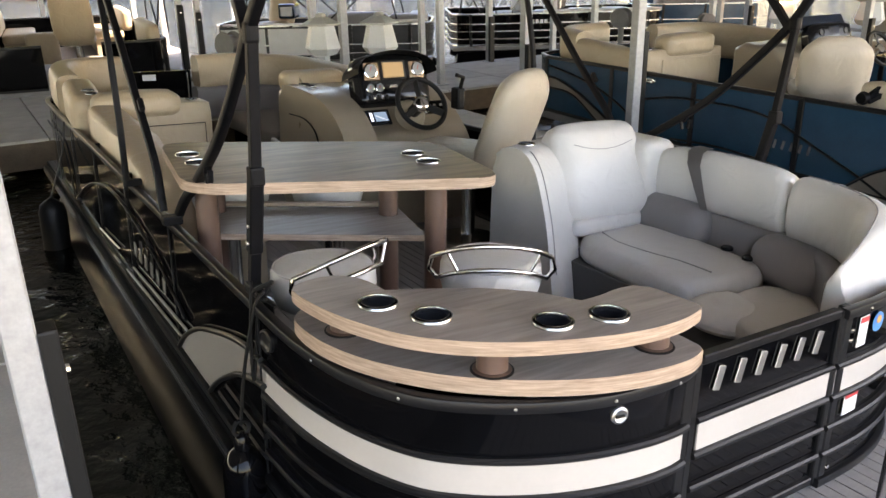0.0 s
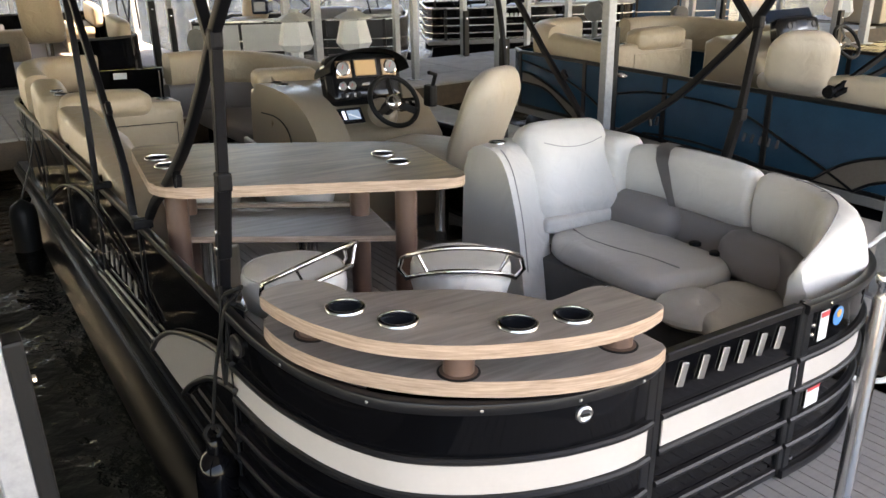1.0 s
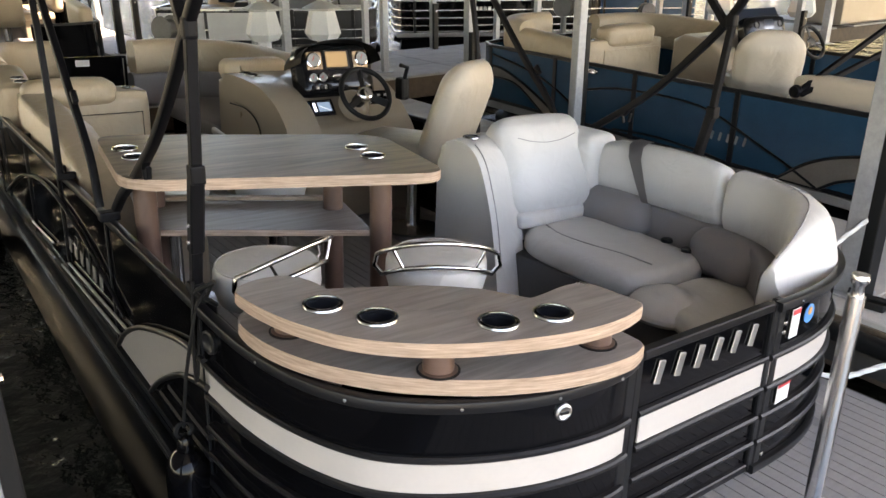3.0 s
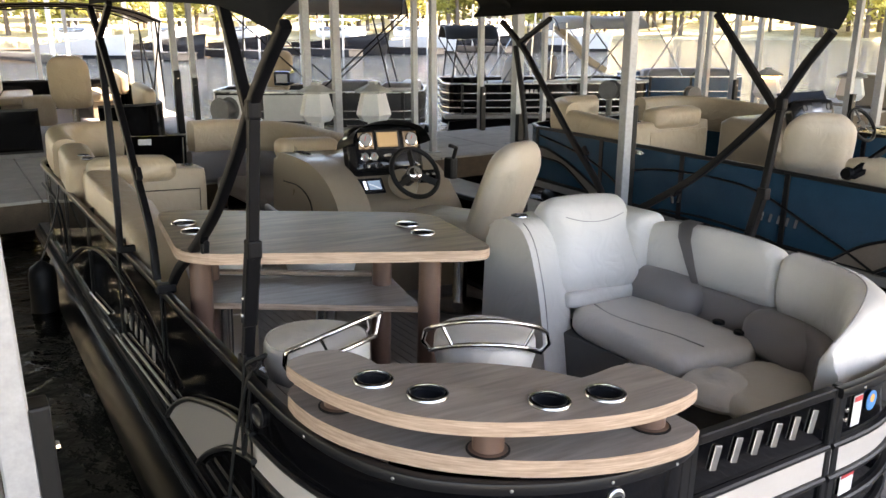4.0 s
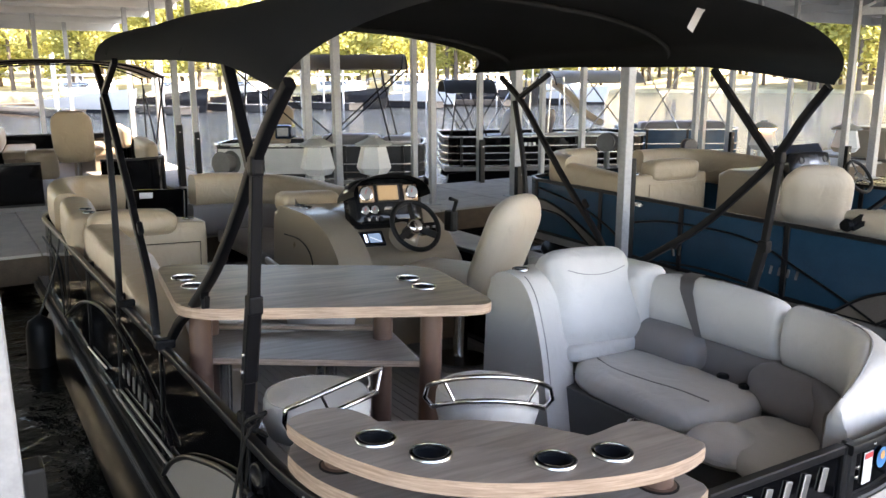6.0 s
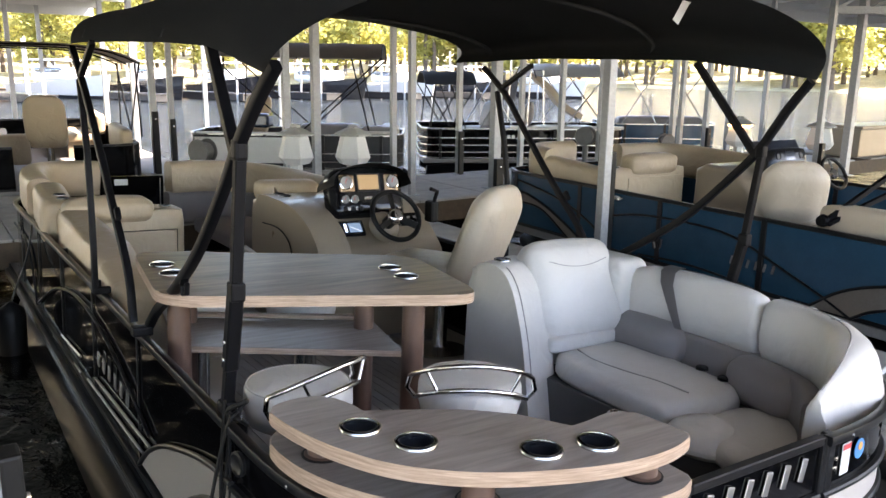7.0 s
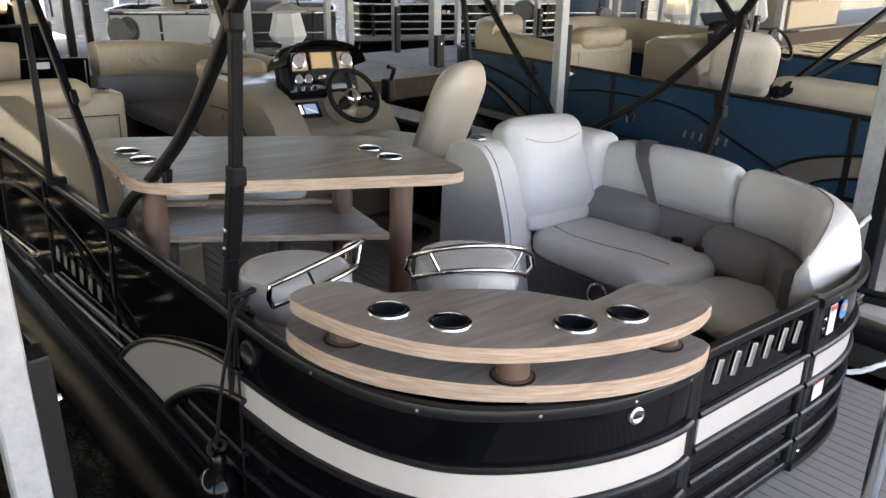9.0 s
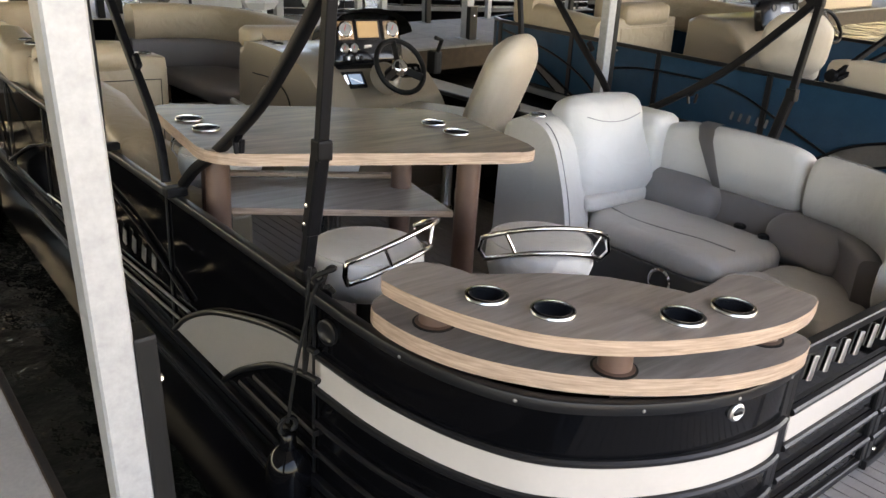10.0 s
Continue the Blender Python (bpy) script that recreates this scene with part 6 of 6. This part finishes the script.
def rope(name, pts, r, label):
    t = thing(name, pts[0], label, "rope", aboard=False)
    o = Vector(pts[0])
    P = smoothline([Vector(p) - o for p in pts], 8)
    for k in range(3):
        line = []
        for i, p in enumerate(P):
            a = i * 0.9 + k * 2.094
            line.append(p + Vector((math.cos(a), math.sin(a) * 0.7, math.sin(a) * 0.7)) * r * 0.55)
        part("strand", tube(B(), line, r * 0.62, 6), ROPE, t, smooth=60)
    return t


rope("mooring_rope", [(3.05, 2.05, 0.22), (3.2, 2.03, 0.18), (3.4, 1.95, 0.36), (3.68, 1.88, 0.52)], 0.011, "white twisted mooring rope")
rope("mooring_rope", [(3.02, 1.72, -0.02), (3.1, 1.60, -0.03), (3.25, 1.5, 0.02), (3.55, 1.3, 0.13)], 0.012, "white twisted mooring rope along the platform")
cleat = thing("dock_cleat", (3.62, 1.75, DZ), "black iron dock cleat", "cleat", aboard=False, rz=10)
part("foot", box(B(), (0, 0, 0.02), (0.05, 0.12, 0.04), 0.01, 2), RUBBER, cleat)
part("horn", tube(B(), [(0, -0.12, 0.065), (0, -0.05, 0.055), (0, 0.05, 0.055), (0, 0.12, 0.065)], 0.016, 8), RUBBER, cleat, smooth=60)

fender = thing("fender", (0.455, 2.47, -0.30), "black cylindrical boat fender hanging on a rope", "fender")
part("body", lathe(B(), [(0.0, -0.06), (0.03, -0.05), (0.06, 0.0), (0.073, 0.06), (0.073, 0.46), (0.070, 0.49), (0.060, 0.52), (0.044, 0.542), (0.028, 0.552), (0.025, 0.60), (0.018, 0.61), (0, 0.612)], 24), BLACK, fender, smooth=50)
part("eye", tube(B(), [(0.028 * math.cos(i * math.pi / 6), 0, 0.63 + 0.028 * math.sin(i * math.pi / 6)) for i in range(12)], 0.009, 6, True), RUBBER, fender)
part("rope", tube(B(), smoothline([(0, 0, 0.64), (0.02, -0.02, 0.85), (0.06, -0.05, 1.08), (0.09, -0.06, 1.13)], 5), 0.006, 6), RUBBER, fender)
part("rope", tube(B(), smoothline([(0.06, -0.03, 1.16), (0.05, -0.02, 0.95), (0.055, -0.01, 0.80), (0.08, -0.03, 1.10)], 5), 0.006, 6), RUBBER, fender)
part("knot", tube(B(), smoothline([(0.08, -0.06, 1.10), (0.12, -0.03, 1.14), (0.10, -0.10, 1.17), (0.06, -0.05, 1.13), (0.12, -0.06, 1.08), (0.08, -0.10, 1.12)], 5), 0.008, 6), RUBBER, fender)
fender2 = thing("fender", (0.34, 6.73, -0.40), "black boat fender hanging near the bow", "fender")
part("body", lathe(B(), [(0.0, -0.06), (0.03, -0.05), (0.085, 0.0), (0.10, 0.06), (0.10, 0.48), (0.085, 0.54), (0.03, 0.58), (0, 0.60)], 20), RUBBER, fender2, smooth=50)
part("rope", tube(B(), smoothline([(0, 0, 0.58), (0.05, 0, 0.72), (0.13, 0, 0.95), (0.17, 0, 1.17)], 4), 0.007, 6), RUBBER, fender2)

# ---- small things on the stern fence ----
# round metal plug with a dark bar across it, gives no light
part("plug_disc", lathe(B(), [(0.025, 0), (0.025, 0.010), (0.019, 0.014), (0.015, 0.010), (0, 0.010)], 24, m=pose(1.158, 1.430, 0.692, 90, 0, -12)), BADGE, boat, "satin metal round plug", smooth=50)
part("plug_bar", box(B(), (1.155, 1.417, 0.692), (0.026, 0.006, 0.006), 0, 1, pose(0, 0, 0, 0, 0, -10)), RUBBER, boat)
part("nav_ring", lathe(B(), [(0.040, 0), (0.040, 0.012), (0.032, 0.014), (0.026, 0.008), (0, 0.008)], 24, m=pose(0.533, 2.36, 0.68, 90, 0, -80)), RAIL, boat, "round steel ring", smooth=50)
for f in (0.20, 0.38, 0.56, 0.72, 0.88):
    i = round(f * (len(PORT_ARC) - 1))
    t = (Vector(PORT_ARC[i + 1]) - Vector(PORT_ARC[i - 1])).normalized()
    p = Vector(PORT_ARC[i]) + Vector((t.y, -t.x)) * (0.025 * min(1, 3.0 * min(i, len(PORT_ARC) - 1 - i) / len(PORT_ARC)) + 0.016)
    part("rail_screw", lathe(B(), [(0.0055, 0), (0.0045, 0.003), (0, 0.004)], 10, m=pose(p.x, p.y, 0.753, 90, 0, math.degrees(math.atan2(t.y, t.x)))), BADGE, boat)
for x, y, z in ((2.20, 1.430, 0.70), (2.20, 1.430, 0.665), (2.28, 1.426, 0.765), (2.20, 1.43, 0.18)):
    part("bolt", lathe(B(), [(0.009, 0), (0.008, 0.005), (0, 0.007)], 12, m=pose(x, y - 0.012, z, 90)), CHROME, boat)
part("warning_label", box(B(), (2.285, 1.4285, 0.675), (0.055, 0.003, 0.11), 0.0, 1, pose(0, 0, 0, 0, 0, 3)), WHITE, boat, "white warning label with red head")
part("label_head", box(B(), (2.285, 1.4265, 0.718), (0.05, 0.003, 0.018), 0.0, 1, pose(0, 0, 0, 0, 0, 3)), RED, boat)
part("warning_label", box(B(), (2.29, 1.4285, 0.405), (0.085, 0.003, 0.085), 0.0, 1, pose(0, 0, 0, 0, 0, 3)), WHITE, boat, "white warning label with red head")
part("label_head", box(B(), (2.29, 1.4265, 0.435), (0.08, 0.003, 0.018), 0.0, 1, pose(0, 0, 0, 0, 0, 3)), RED, boat)
part("round_sticker", lathe(B(), [(0.036, 0), (0.036, 0.003), (0, 0.003)], 24, m=pose(2.375, 1.432, 0.69, 90, 0, 5)), SIGN_BLUE, boat, "round orange and blue sticker")
part("sticker_top", lathe(B(), [(0.015, 0.003), (0.015, 0.005), (0, 0.005)], 20, m=pose(2.375, 1.432, 0.70, 90, 0, 5)), mat("orange_label", (0.7, 0.32, 0.08), 0.5, bump=0), boat)
for i in range(6):
    part("side_badge_bar", box(B(), (X0 - 0.008, 4.44 - 0.128 * i, 0.395), (0.006, 0.045, 0.075), 0.002, 1, pose(0, 0, 0, 14, 0, 0)), BADGE, boat, "chrome badge bar")
# swoops along the port side
for line in ([(6.7, 0.17), (6.0, 0.42), (5.5, 0.54), (5.06, 0.60), (4.6, 0.60), (4.06, 0.53), (3.66, 0.43), (3.42, 0.36)],
             [(8.0, 0.60), (7.2, 0.55), (6.9, 0.36), (6.75, 0.14)]):
    part("side_swoop", tube(B(), smoothline([(X0 - 0.008, y, z) for y, z in line], 6), 0.009, 6), RAIL, boat, smooth=60)
for y0, z0, y1, z1 in ((6.0, 0.10, 5.0, 0.15), (5.65, 0.20, 4.98, 0.25), (4.78, 0.175, 3.54, 0.235), (4.55, 0.255, 3.42, 0.31)):
    part("side_trim", tube(B(), [(X0 - 0.008, y0, z0), (X0 - 0.008, y1, z1)], 0.0065, 6), BADGE, boat, "thin satin trim strip", smooth=60)
# deck planks
PLANKS = {}
for i in range(43):
    x = X0 + 0.03 + 0.06 * i
    for y0, y1 in ((0.78, 4.7), (4.7, BOW + 0.1)):
        if y0 not in PLANKS:
            me = bpy.data.meshes.new("plank")
            b2 = box(B(), (0, 0, 0), (0.0555, y1 - y0 - 0.001, 0.010), 0.001, 1)
            b2.to_mesh(me)
            b2.free()
            me.materials.append(DECK)
            PLANKS[y0] = me
        o = new("plank", PLANKS[y0])
        o.parent = slab_base
        o.location = (x, (y0 + y1) / 2, DK - 0.005)

# turn what floats on our boat
for e in AFLOAT:
    e.matrix_basis = BOAT @ e.matrix_basis
